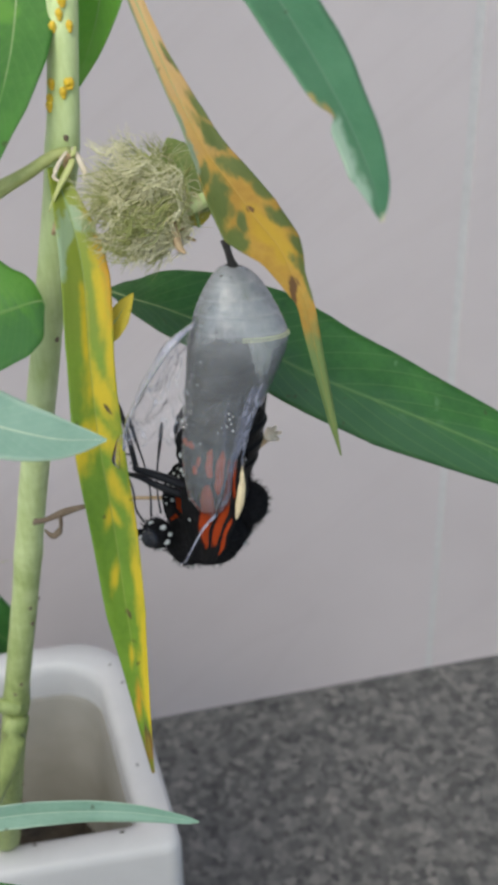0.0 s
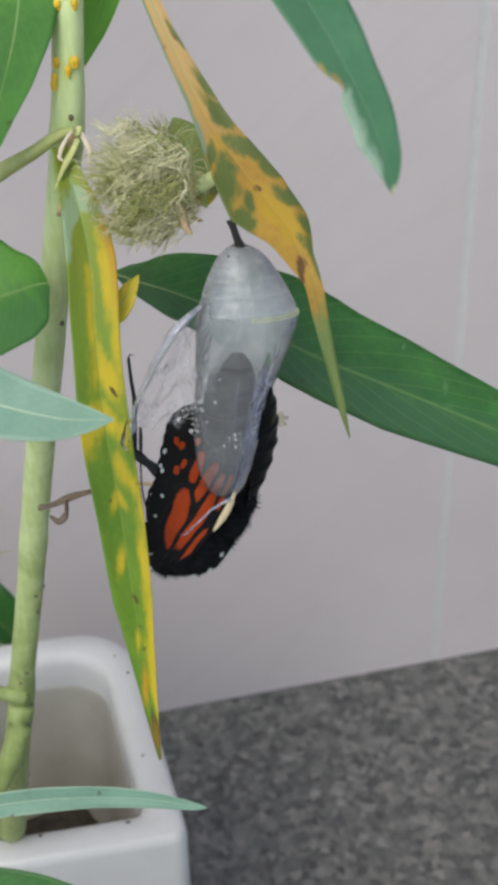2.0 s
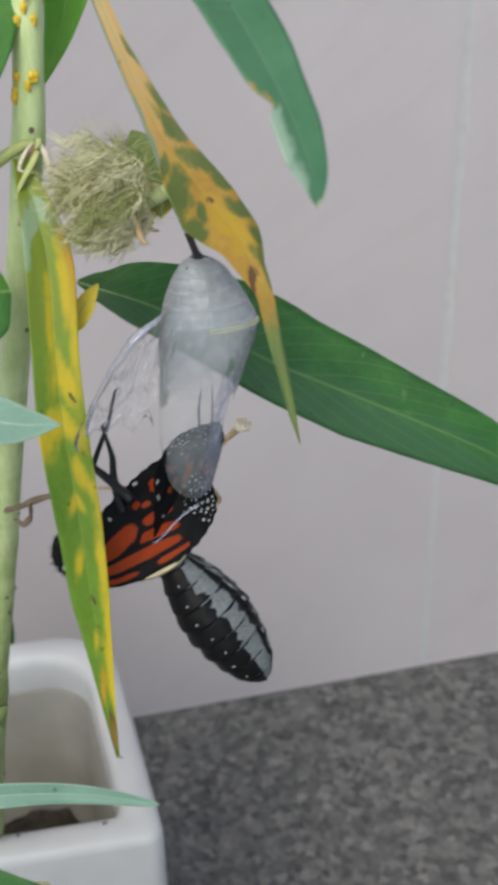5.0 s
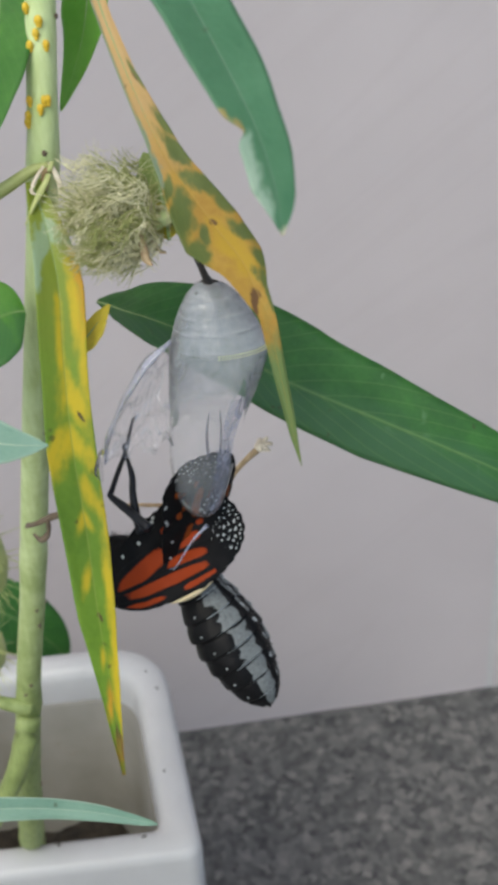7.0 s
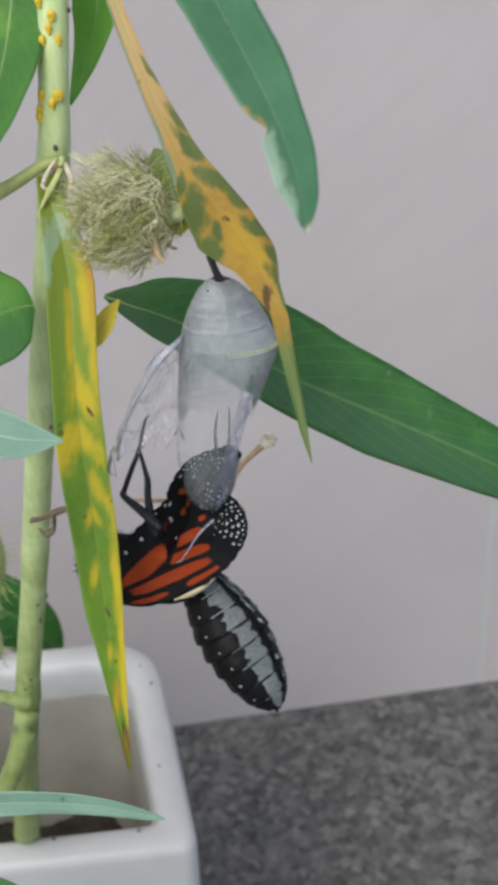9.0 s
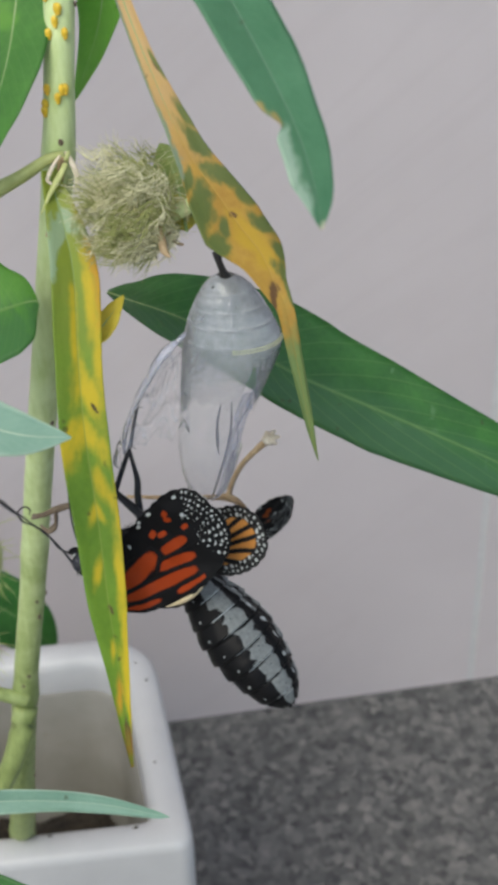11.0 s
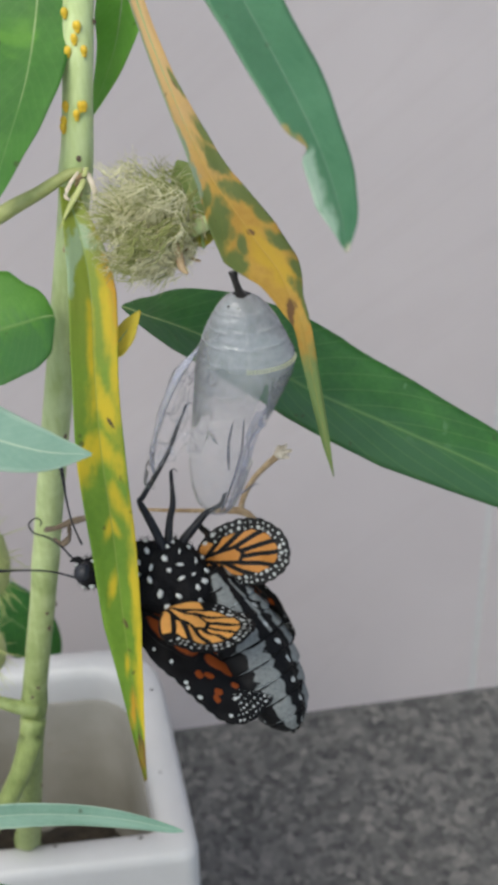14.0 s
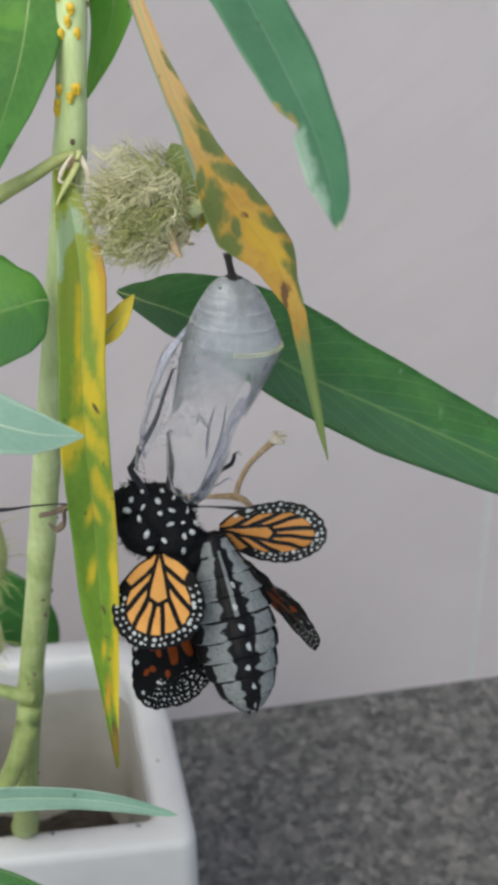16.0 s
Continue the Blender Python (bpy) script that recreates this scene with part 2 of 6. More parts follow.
# brighter copy of the fresh green: light on this leaf put into its colour
M["leaf_lit"] = leaf_material("leaf_lit_green", (0.17, 0.46, 0.045), (0.25, 0.57, 0.075), (0.36, 0.60, 0.16), amount=0.4, veins=0.3)
M["leaf_near"] = leaf_material("leaf_grey_green", (0.060, 0.185, 0.088), (0.100, 0.255, 0.130), (0.16, 0.29, 0.18), amount=0.15, rough=0.4, veins=0.12, tip=(0.97, 1.0, (0.62, 0.58, 0.44)), patches=[("pale", (0.50, 0.64, 0.50), (0.26, 0.44, 0.30), 0.30), ("brown", (0.46, 0.42, 0.14), (0.26, 0.15, 0.05), 0.2)])
M["leaf_pale"] = leaf_material("leaf_pale_underside", (0.18, 0.34, 0.26), (0.265, 0.45, 0.35), (0.62, 0.74, 0.56), amount=0.25, rough=0.5, veins=0.15, margin=(0.45, 0.60, 0.48))
M["leaf_yellow"] = leaf_material("leaf_yellow_green", (0.13, 0.27, 0.018), (0.23, 0.40, 0.035), (0.34, 0.42, 0.08), through_colour=(0.4, 0.42, 0.03), amount=0.3, veins=0.10, rough=0.55, blush=(0.18, 0.50, (0.29, 0.36, 0.05)),
                                 patches=[("yellow", (0.82, 0.62, 0.025), (0.62, 0.52, 0.03), 0.34), ("orange", (0.78, 0.44, 0.025), (0.62, 0.34, 0.025), 0.30), ("pale", (0.46, 0.60, 0.40), (0.36, 0.52, 0.30), 0.14), ("brown", (0.13, 0.09, 0.03), (0.07, 0.05, 0.02), 0.10)],
                                 tip=(0.93, 1.0, (0.36, 0.19, 0.03)))
M["leaf_olive"] = leaf_material("leaf_olive", (0.15, 0.22, 0.045), (0.24, 0.31, 0.07), (0.35, 0.36, 0.1), spots=[(150, 0.55, 0.66, (0.50, 0.42, 0.04), 0.4)], through_colour=(0.3, 0.32, 0.03), veins=0.1, fade=-0.25)
M["leaf_orange"] = leaf_material("leaf_orange_blotched", (0.46, 0.25, 0.035), (0.66, 0.42, 0.07), (0.60, 0.38, 0.07), through_colour=(0.5, 0.3, 0.03), amount=0.3, veins=0.10, rough=0.55,
                                 blush=(0.10, 0.36, (0.60, 0.41, 0.18)), patches=[("gold", (0.70, 0.48, 0.035), (0.58, 0.36, 0.03), 0.3), ("green", (0.19, 0.24, 0.05), (0.085, 0.135, 0.035), 0.17), ("pale", (0.36, 0.45, 0.30), (0.22, 0.32, 0.20), 0.14), ("brown", (0.20, 0.10, 0.03), (0.11, 0.06, 0.025), 0.14)],
                                 tip=(0.70, 0.77, (0.17, 0.26, 0.075)))
M["leaf_gold"] = leaf_material("leaf_gold", (0.62, 0.50, 0.04), (0.78, 0.64, 0.06), (0.7, 0.6, 0.1), amount=0.2, veins=0.15, through_colour=(0.6, 0.5, 0.03))
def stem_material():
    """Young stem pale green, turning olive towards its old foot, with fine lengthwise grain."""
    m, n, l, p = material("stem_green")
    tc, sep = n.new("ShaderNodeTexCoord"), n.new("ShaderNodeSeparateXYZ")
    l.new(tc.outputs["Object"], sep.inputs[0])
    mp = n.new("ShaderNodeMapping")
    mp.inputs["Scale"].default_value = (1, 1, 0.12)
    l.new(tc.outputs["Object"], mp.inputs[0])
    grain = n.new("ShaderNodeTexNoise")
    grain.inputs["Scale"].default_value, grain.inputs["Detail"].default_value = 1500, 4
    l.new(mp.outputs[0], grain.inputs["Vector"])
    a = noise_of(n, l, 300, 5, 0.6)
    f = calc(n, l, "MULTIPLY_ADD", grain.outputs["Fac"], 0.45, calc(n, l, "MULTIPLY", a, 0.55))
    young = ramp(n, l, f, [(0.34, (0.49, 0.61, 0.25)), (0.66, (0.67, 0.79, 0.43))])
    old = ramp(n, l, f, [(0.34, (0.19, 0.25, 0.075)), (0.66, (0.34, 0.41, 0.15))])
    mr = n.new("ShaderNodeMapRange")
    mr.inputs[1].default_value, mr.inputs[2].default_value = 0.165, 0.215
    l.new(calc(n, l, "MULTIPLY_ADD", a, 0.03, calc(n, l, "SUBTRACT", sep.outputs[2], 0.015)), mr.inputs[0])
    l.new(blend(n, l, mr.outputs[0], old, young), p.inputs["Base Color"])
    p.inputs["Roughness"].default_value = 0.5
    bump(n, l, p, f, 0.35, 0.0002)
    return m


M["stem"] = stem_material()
M["straw"] = speckled("dry_straw", (0.26, 0.15, 0.07), (0.60, 0.46, 0.28), 420, 0.7)
M["dry_brown"] = speckled("dry_brown", (0.10, 0.07, 0.045), (0.22, 0.17, 0.12), 600, 0.75)
M["fibre_light"] = speckled("fibre_light", (0.52, 0.50, 0.26), (0.84, 0.81, 0.56), 500, 0.8)
M["dry_white"] = speckled("dry_beige", (0.60, 0.50, 0.37), (0.86, 0.79, 0.67), 900, 0.8)
M["fibre_green"] = speckled("fibre_green", (0.25, 0.28, 0.085), (0.46, 0.48, 0.18), 500, 0.8)
M["pod"] = speckled("pod_yellow_green", (0.40, 0.45, 0.15), (0.54, 0.58, 0.24), 300, 0.5)
M["aphid"] = speckled("aphid_yellow", (0.75, 0.45, 0.02), (0.85, 0.62, 0.05), 900, 0.4)
M["soil"] = speckled("potting_soil", (0.012, 0.010, 0.008), (0.07, 0.055, 0.04), 260, 0.95, 4, 1.0, 0.002)
M["dirt"] = speckled("dirt_fleck", (0.02, 0.015, 0.01), (0.06, 0.045, 0.03), 900, 0.9)


def planter_material():
    m, n, l, p = material("white_plastic")
    a, b = noise_of(n, l, 45, 4), noise_of(n, l, 420, 4, 0.65)
    col = ramp(n, l, a, [(0.35, (0.47, 0.47, 0.48)), (0.65, (0.54, 0.54, 0.55))])
    s = n.new("ShaderNodeMapRange")
    s.inputs[1].default_value, s.inputs[2].default_value = 0.66, 0.76
    l.new(b, s.inputs[0])
    col = blend(n, l, calc(n, l, "MULTIPLY", s.outputs[0], 0.35), col, (0.36, 0.31, 0.24))
    l.new(col, p.inputs["Base Color"])
    p.inputs["Roughness"].default_value = 0.38
    bump(n, l, p, b, 0.08, 0.0002)
    return m


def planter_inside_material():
    """The same plastic, its inner shade painted in as darker tones, with brown silt stains."""
    m, n, l, p = material("shaded_plastic")
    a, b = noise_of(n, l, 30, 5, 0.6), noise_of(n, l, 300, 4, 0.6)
    # darkened white: shade inside the planter put into the base colour
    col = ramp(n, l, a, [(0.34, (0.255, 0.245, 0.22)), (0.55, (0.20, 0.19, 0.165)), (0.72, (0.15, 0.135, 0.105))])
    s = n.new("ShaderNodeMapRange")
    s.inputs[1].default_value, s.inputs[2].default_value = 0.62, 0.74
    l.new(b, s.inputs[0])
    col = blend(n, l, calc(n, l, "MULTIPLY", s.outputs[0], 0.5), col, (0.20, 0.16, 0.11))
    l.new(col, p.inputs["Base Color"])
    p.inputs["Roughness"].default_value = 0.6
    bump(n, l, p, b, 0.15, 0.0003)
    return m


def granite_material():
    """Polished grey granite: dark, mid and pale grains a few millimetres across."""
    m, n, l, p = material("granite")
    tc = n.new("ShaderNodeTexCoord")
    warp = n.new("ShaderNodeTexNoise")
    warp.inputs["Scale"].default_value, warp.inputs["Detail"].default_value = 420, 4
    l.new(tc.outputs["Object"], warp.inputs["Vector"])
    mixv = n.new("ShaderNodeMix")
    mixv.data_type, mixv.blend_type = "RGBA", "LINEAR_LIGHT"
    mixv.inputs[0].default_value = 0.0012
    l.new(tc.outputs["Object"], mixv.inputs[6])
    l.new(warp.outputs["Color"], mixv.inputs[7])
    vo = n.new("ShaderNodeTexVoronoi")
    vo.inputs["Scale"].default_value = 390
    l.new(mixv.outputs[2], vo.inputs["Vector"])
    sep = n.new("ShaderNodeSeparateColor")
    l.new(vo.outputs["Color"], sep.inputs[0])
    col = ramp(n, l, sep.outputs[0], [(0.0, (0.030, 0.033, 0.034)), (0.26, (0.066, 0.070, 0.069)), (0.52, (0.116, 0.117, 0.114)), (0.82, (0.172, 0.168, 0.161)), (1.0, (0.27, 0.257, 0.24))])
    vo2 = n.new("ShaderNodeTexVoronoi")
    vo2.inputs["Scale"].default_value = 520
    l.new(mixv.outputs[2], vo2.inputs["Vector"])
    sep2 = n.new("ShaderNodeSeparateColor")
    l.new(vo2.outputs["Color"], sep2.inputs[0])
    col2 = ramp(n, l, sep2.outputs[1], [(0.0, (0.025, 0.025, 0.028)), (0.5, (0.09, 0.09, 0.09)), (1.0, (0.23, 0.215, 0.20))])
    col = blend(n, l, 0.30, col, col2)
    big = noise_of(n, l, 110, 3)
    col = blend(n, l, 0.18, col, ramp(n, l, big, [(0.35, (0.055, 0.055, 0.054)), (0.65, (0.20, 0.19, 0.175))]))
    l.new(col, p.inputs["Base Color"])
    p.inputs["Roughness"].default_value = 0.42
    bump(n, l, p, sep.outputs[0], 0.06, 0.0002)
    return m


def tile_material():
    """Glazed wall tile, warm grey with thin, faint, slanting marble veins."""
    m, n, l, p = material("glazed_tile")
    tc = n.new("ShaderNodeTexCoord")
    mp = n.new("ShaderNodeMapping")
    mp.inputs["Rotation"].default_value = (0, radians(38), 0)
    l.new(tc.outputs["Object"], mp.inputs[0])
    wv = n.new("ShaderNodeTexNoise")
    wv.inputs["Scale"].default_value, wv.inputs["Detail"].default_value, wv.inputs["Distortion"].default_value = 7, 6, 1.2
    sc = n.new("ShaderNodeVectorMath")
    sc.operation = "MULTIPLY"
    sc.inputs[1].default_value = (0.35, 1, 2.6)
    l.new(mp.outputs[0], sc.inputs[0])
    l.new(sc.outputs[0], wv.inputs["Vector"])
    thinv = calc(n, l, "ABSOLUTE", calc(n, l, "SUBTRACT", wv.outputs["Fac"], 0.5))
    vein = calc(n, l, "SUBTRACT", 1.0, calc(n, l, "DIVIDE", thinv, 0.03), clamp=True)
    cloud = noise_of(n, l, 14, 4)
    col = ramp(n, l, cloud, [(0.3, (0.540, 0.495, 0.508)), (0.7, (0.596, 0.548, 0.562))])
    col = blend(n, l, calc(n, l, "MULTIPLY", vein, 0.07), col, (0.40, 0.345, 0.355))
    l.new(col, p.inputs["Base Color"])
    p.inputs["Roughness"].default_value = 0.45
    bump(n, l, p, cloud, 0.03, 0.001)
    return m


M["planter"], M["planter_in"] = planter_material(), planter_inside_material()
M["granite"], M["tile"] = granite_material(), tile_material()
M["grout"] = speckled("grout_pale", (0.53, 0.525, 0.53), (0.60, 0.59, 0.595), 300, 0.85)
M["plaster"] = speckled("rough_plaster", (0.5, 0.48, 0.46), (0.6, 0.58, 0.56), 20, 0.85)


# ---- the setting ----
WALL_Y, JOINT_X = 0.1785, 0.1005


def wall_tiles():
    bm = bmesh.new()
    box(bm, (-1.6, WALL_Y + 0.0004, -0.95), (1.8, WALL_Y + 0.16, 2.2))
    back = tagged(part("wall_north", bm, M["grout"], smooth=False), "tiled wall with pale grout joints behind the ledge", "wall", kind="structure")
    half = 0.0013
    xs = [JOINT_X + 0.30 * k for k in range(-5, 6)]
    zs = [0.0, 0.60, 1.20, 1.80, 2.195]
    for x0, x1 in zip(xs, xs[1:]):
        for z0, z1 in zip(zs, zs[1:]):
            bm = bmesh.new()
            box(bm, (x0 + half, WALL_Y, z0 + (half if z0 > 0 else 0.0)), (x1 - half, WALL_Y + 0.0004 - 0.00002, z1 - half))
            bmesh.ops.bevel(bm, geom=[e for e in bm.edges if all(abs(v.co.y - WALL_Y) < 1e-5 for v in e.verts)], offset=0.0003, segments=2, affect="EDGES")
            part("tile", bm, M["tile"], back, smooth=False)


def ledge():
    bm = bmesh.new()
    box(bm, (-1.6, -0.42, -0.03), (1.8, WALL_Y + 0.005, 0.0))
    bmesh.ops.bevel(bm, geom=[e for e in bm.edges if all(v.co.y < -0.41 and v.co.z > -0.001 for v in e.verts)], offset=0.006, segments=3, affect="EDGES")
    tagged(part("floor", bm, M["granite"], smooth=False), "speckled grey granite ledge with a polished top", "ledge", kind="structure")
    bm = bmesh.new()
    box(bm, (-1.6, -0.36, -0.95), (1.8, WALL_Y, -0.032))
    tagged(part("wall_base", bm, M["plaster"], smooth=False), "plain plastered wall under the granite ledge", "wall", kind="structure")
    bm = bmesh.new()
    box(bm, (-60, -60, -1.05), (60, 60, -0.95))
    tagged(part("ground", bm, M["plaster"], smooth=False), "plain pale terrace ground", "ground", kind="structure")


def planter():
    """Rectangular planter: drawn as rounded rectangles from the foot to the rolled rim and down inside."""
    root = thing("planter", "white plastic rectangular planter with a rolled rim, shade-toned and stained inside", "planter", (-0.0845, 0.0682, 0.0))
    turn = Matrix(((1, -0.07, 0, 0), (-0.045, 1, 0, 0), (0, 0, 1, 0), (0, 0, 0, 1)))
    H = 0.1175

    def ring(bm, hx, hy, rr, z, n=7):
        out = []
        for sx, sy, a0 in ((1, 1, 0), (-1, 1, 90), (-1, -1, 180), (1, -1, 270)):
            r = rr if sy > 0 else rr * 0.28
            for k in range(n):
                a = radians(a0 + 90 * k / (n - 1))
                out.append(bm.verts.new(turn @ Vector((sx * (hx - r) + r * math.cos(a), sy * (hy - r) + r * math.sin(a), z))))
        return out

    def shell(levels, mat, name, close):
        bm = bmesh.new()
        rings = [ring(bm, *lv) for lv in levels]
        for u, v in zip(rings, rings[1:]):
            n = len(u)
            for k in range(n):
                bm.faces.new((u[k], u[(k + 1) % n], v[(k + 1) % n], v[k]))
        if close in ("first", "both"):
            bm.faces.new(rings[0][::-1])
        if close in ("last", "both"):
            bm.faces.new(rings[-1])
        bmesh.ops.recalc_face_normals(bm, faces=bm.faces)
        return part(name, bm, mat, root)

    X, Y = 0.0764, 0.0292
    shell([(X - 0.011, Y - 0.008, 0.008, 0.0), (X - 0.009, Y - 0.006, 0.010, 0.002), (X - 0.0065, Y - 0.0045, 0.011, H - 0.060), (X - 0.006, Y - 0.004, 0.011, H - 0.0595)], M["planter"], "body", "first")
    shell([(X - 0.0065, Y - 0.0045, 0.011, H - 0.060), (X - 0.0018, Y - 0.0018, 0.012, H - 0.0598), (X - 0.001, Y - 0.001, 0.012, H - 0.0585), (X, Y, 0.012, H - 0.0022),
           (X - 0.0003, Y - 0.0003, 0.012, H - 0.0009), (X - 0.0012, Y - 0.0012, 0.0115, H), (X - 0.0052, Y - 0.0052, 0.010, H), (X - 0.0066, Y - 0.0066, 0.009, H - 0.001),
           (X - 0.0072, Y - 0.0072, 0.009, H - 0.003), (X - 0.0074, Y - 0.0074, 0.009, H - 0.0085)], M["planter"], "rim", "none")
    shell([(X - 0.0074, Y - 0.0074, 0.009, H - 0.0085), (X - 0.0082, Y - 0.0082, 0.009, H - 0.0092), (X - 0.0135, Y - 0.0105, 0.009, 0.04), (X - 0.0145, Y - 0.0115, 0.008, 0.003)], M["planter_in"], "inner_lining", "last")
    # soil fills the lower part
    bm = bmesh.new()
    n = 46
    grid = [[bm.verts.new(turn @ Vector(((-1 + 2 * i / n) * (X - 0.0098), (-1 + 2 * j / 20) * (Y - 0.0086), 0.071 + 0.004 * noise.noise(Vector((i * 0.35, j * 0.4, 0))) + 0.002 * noise.noise(Vector((i * 1.3, j * 1.4, 4))))))
             for j in range(21)] for i in range(n + 1)]
    for i in range(n):
        for j in range(20):
            bm.faces.new((grid[i][j], grid[i + 1][j], grid[i + 1][j + 1], grid[i][j + 1]))
    edge = bmesh.ops.extrude_edge_only(bm, edges=[e for e in bm.edges if e.is_boundary])
    for g in edge["geom"]:
        if isinstance(g, bmesh.types.BMVert):
            g.co.z = 0.055
    soil = part("potting_soil", bm, M["soil"])
    soil.location = root.location
    tagged(soil, "dark damp potting soil filling the planter", "soil", kind="stuff")
    rnd = random.Random(4)
    for _ in range(6):
        bm = bmesh.new()
        c = Vector((rnd.uniform(0.035, X - 0.0015), rnd.choice((-1, 1)) * (Y - 0.0038 + rnd.uniform(-0.002, 0.001)), H + 0.0001)) if rnd.random() < 0.5 else Vector((X - 0.0040 + rnd.uniform(-0.001, 0.0015), rnd.uniform(-0.02, 0.02), H + 0.0001))
        ellipsoid(bm, turn @ c + Vector(root.location), (rnd.uniform(0.0002, 0.0006), rnd.uniform(0.0002, 0.0004), 0.0002), segs=8, rings=5, rough=0.3)
        tagged(part("dirt_crumb", bm, M["dirt"]), "small dark crumb of soil on the planter rim", "crumb", "crumbs on the planter")


# ---- the plant ----
def plant():
    root = thing("milkweed_plant", "milkweed with thick green stem and yellowing leaves in a planter", "plant", vec(-34, 23, 71))
    inv = Matrix.Translation(-root.location)

    def under(ob):
        ob.matrix_parent_inverse = inv
        return ob

    def P(name, bm, mat, label=""):
        return under(part(name, bm, mat, root, label))

    def leafy(*a, **k):
        return under(leaf(*a, **k))

    # stem, with its swollen nodes
    mid = spline([vec(*p) for p in ((-10.8, 20.5, 285), (-11.5, 19.5, 271.2), (-12.8, 16.4, 260.3), (-14.0, 15.4, 251.8), (-18.2, 19.0, 228.8), (-21.9, 23.5, 208.6), (-25.4, 26.2, 189.0), (-28.6, 27.6, 172.6), (-32.6, 32.6, 149.0), (-36.6, 41.8, 122.4), (-38.2, 47.6, 110.0), (-39.4, 50.0, 66))], 110)
    bm = bmesh.new()
    radii = [1.46, 1.5, 1.55, 1.62, 1.70, 1.80, 1.80, 1.82, 2.0, 2.3, 2.45, 2.5]
    tube(bm, mid, [r * MM for r in radii], 18, 0.025)
    for v in bm.verts:
        for nz, amount in ((252.5, 0.10), (166.5, 0.14), (196, 0.08)):
            k = math.exp(-((v.co.z / MM - nz) / 2.2) ** 2) * amount
            near = min(mid, key=lambda q: (q - v.co).length_squared)
            v.co += (v.co - near) * k
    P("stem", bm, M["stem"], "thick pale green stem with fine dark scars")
    # dark scars on the stem
    rnd = random.Random(11)
    for _ in range(16):
        i = rnd.randrange(4, 96)
        w = rnd.uniform(-1.9, 0.4)
        bm = bmesh.new()
        r = along_list(radii, i / 110) * MM
        c = mid[i] + Vector((math.cos(w), math.sin(w), 0)) * r
        ellipsoid(bm, c, (0.00028, 0.00028, rnd.uniform(0.0002, 0.0005)), segs=8, rings=5)
        P("scar", bm, M["dry_brown"])
    # side shoots
    shoots = (
        ("side_shoot", [(-29.8, 27.4, 165.0), (-31.0, 25.6, 161.2), (-33.4, 25.6, 155.0), (-36.6, 26.0, 148.5), (-41, 27.0, 140)], [1.9, 1.75, 1.6, 1.5], M["stem"]),
        ("side_shoot", [(-29.2, 26.8, 167.0), (-32.0, 26.6, 168.6), (-36, 27, 170.5), (-42, 28, 172)], [1.2, 0.9, 0.8], M["stem"]),
        ("petiole", [(-13.2, 13.2, 253.2), (-15.0, 12.8, 253.0), (-17.6, 12.2, 251.8), (-20.6, 11.5, 250.6), (-25, 10.6, 248.6)], [0.45, 0.55, 0.68, 0.76, 0.78], M["pod"]),
        ("petiole", [(-13.4, 13.1, 253.0), (-14.2, 11.8, 250.4), (-14.8, 11.3, 248.4), (-15.9, 11.4, 245.6)], [0.5, 0.4, 0.35, 0.2], M["straw"]),
        ("pedicel", [(-4.4, 6.2, 248.3), (-2.0, 5.6, 249.5), (0.6, 4.4, 251.2)], [0.8, 0.75, 0.6], M["stem"]),
        ("pedicel", [(-6.5, 5.5, 248.6), (-4.2, 5.2, 247.7), (-3.3, 5.0, 246.3), (-2.6, 4.9, 246.0)], [0.3, 0.25, 0.12], M["straw"]),
    )
    for nm, pts, rr, mat in shoots:
        bm = bmesh.new()
        tube(bm, spline([vec(*p) for p in pts], 16), [r * MM for r in rr], 10, 0.12)
        P(nm, bm, mat)
    # leaves: base to tip
    leafy([(-10.5, 19.9, 234.9), (-9.1, 19.0, 234.6), (-7.7, 18.0, 234.3), (-4.6, 16.9, 233.3), (0.5, 15.4, 231.0), (5.3, 13.6, 228.6), (10.5, 11.6, 225.6), (19.4, 9.0, 221.4), (31.4, 5.1, 215.8), (40.1, 2.8, 210.9), (47.7, 0.6, 206.5)], 1.0, (0.0, -0.84, 0.54), M["leaf_dark"], root, "long dark green lance-shaped leaf with a pale midrib", fold=-5, grow=([0.25, 1.63, 2.63, 4.64, 6.38, 7.25, 7.25, 5.9, 4.1, 2.5, 0.2], [0.19, 0.88, 1.5, 2.64, 3.41, 3.9, 4.1, 4.75, 3.9, 2.6, 0.2]), wave=0.5, count=60, rib=0.24, patches={"shaded_half": [(0.20, 0.7, 0.18, 0.75), (0.45, 0.7, 0.22, 0.75), (0.75, 0.7, 0.25, 0.75), (0.95, 0.7, 0.15, 0.75)]})
    leafy([(-4.5, -4, 283), (-2.4, -8.0, 278.6), (-0.1, -13.9, 273.6), (1.8, -19.1, 269.6), (3.4, -23.7, 265.7), (3.9, -28.0, 262.8), (3.8, -30.6, 260.9)], 3.2, (0.25, -0.75, 0.62), M["leaf_near"], root, "grey-green leaf with a bitten edge and a pale tip", fold=10, grow=([0.8, 0.92, 0.92, 0.83, 0.64, 0.42, 0.05], [0.8, 0.96, 0.95, 0.85, 0.62, 0.60, 0.05]), bite=(1, 0.665, 0.46, 0.025), rib=0, wave=0.2, count=80, patches={"pale": [(0.74, 0.90, 0.04, 0.42), (0.80, 0.88, 0.06, 0.46), (0.89, 0.84, 0.06, 0.50), (0.70, 0.85, 0.025, 0.35)], "brown": [(0.655, 0.92, 0.015, 0.30), (0.62, 1.0, 0.012, 0.2)]})
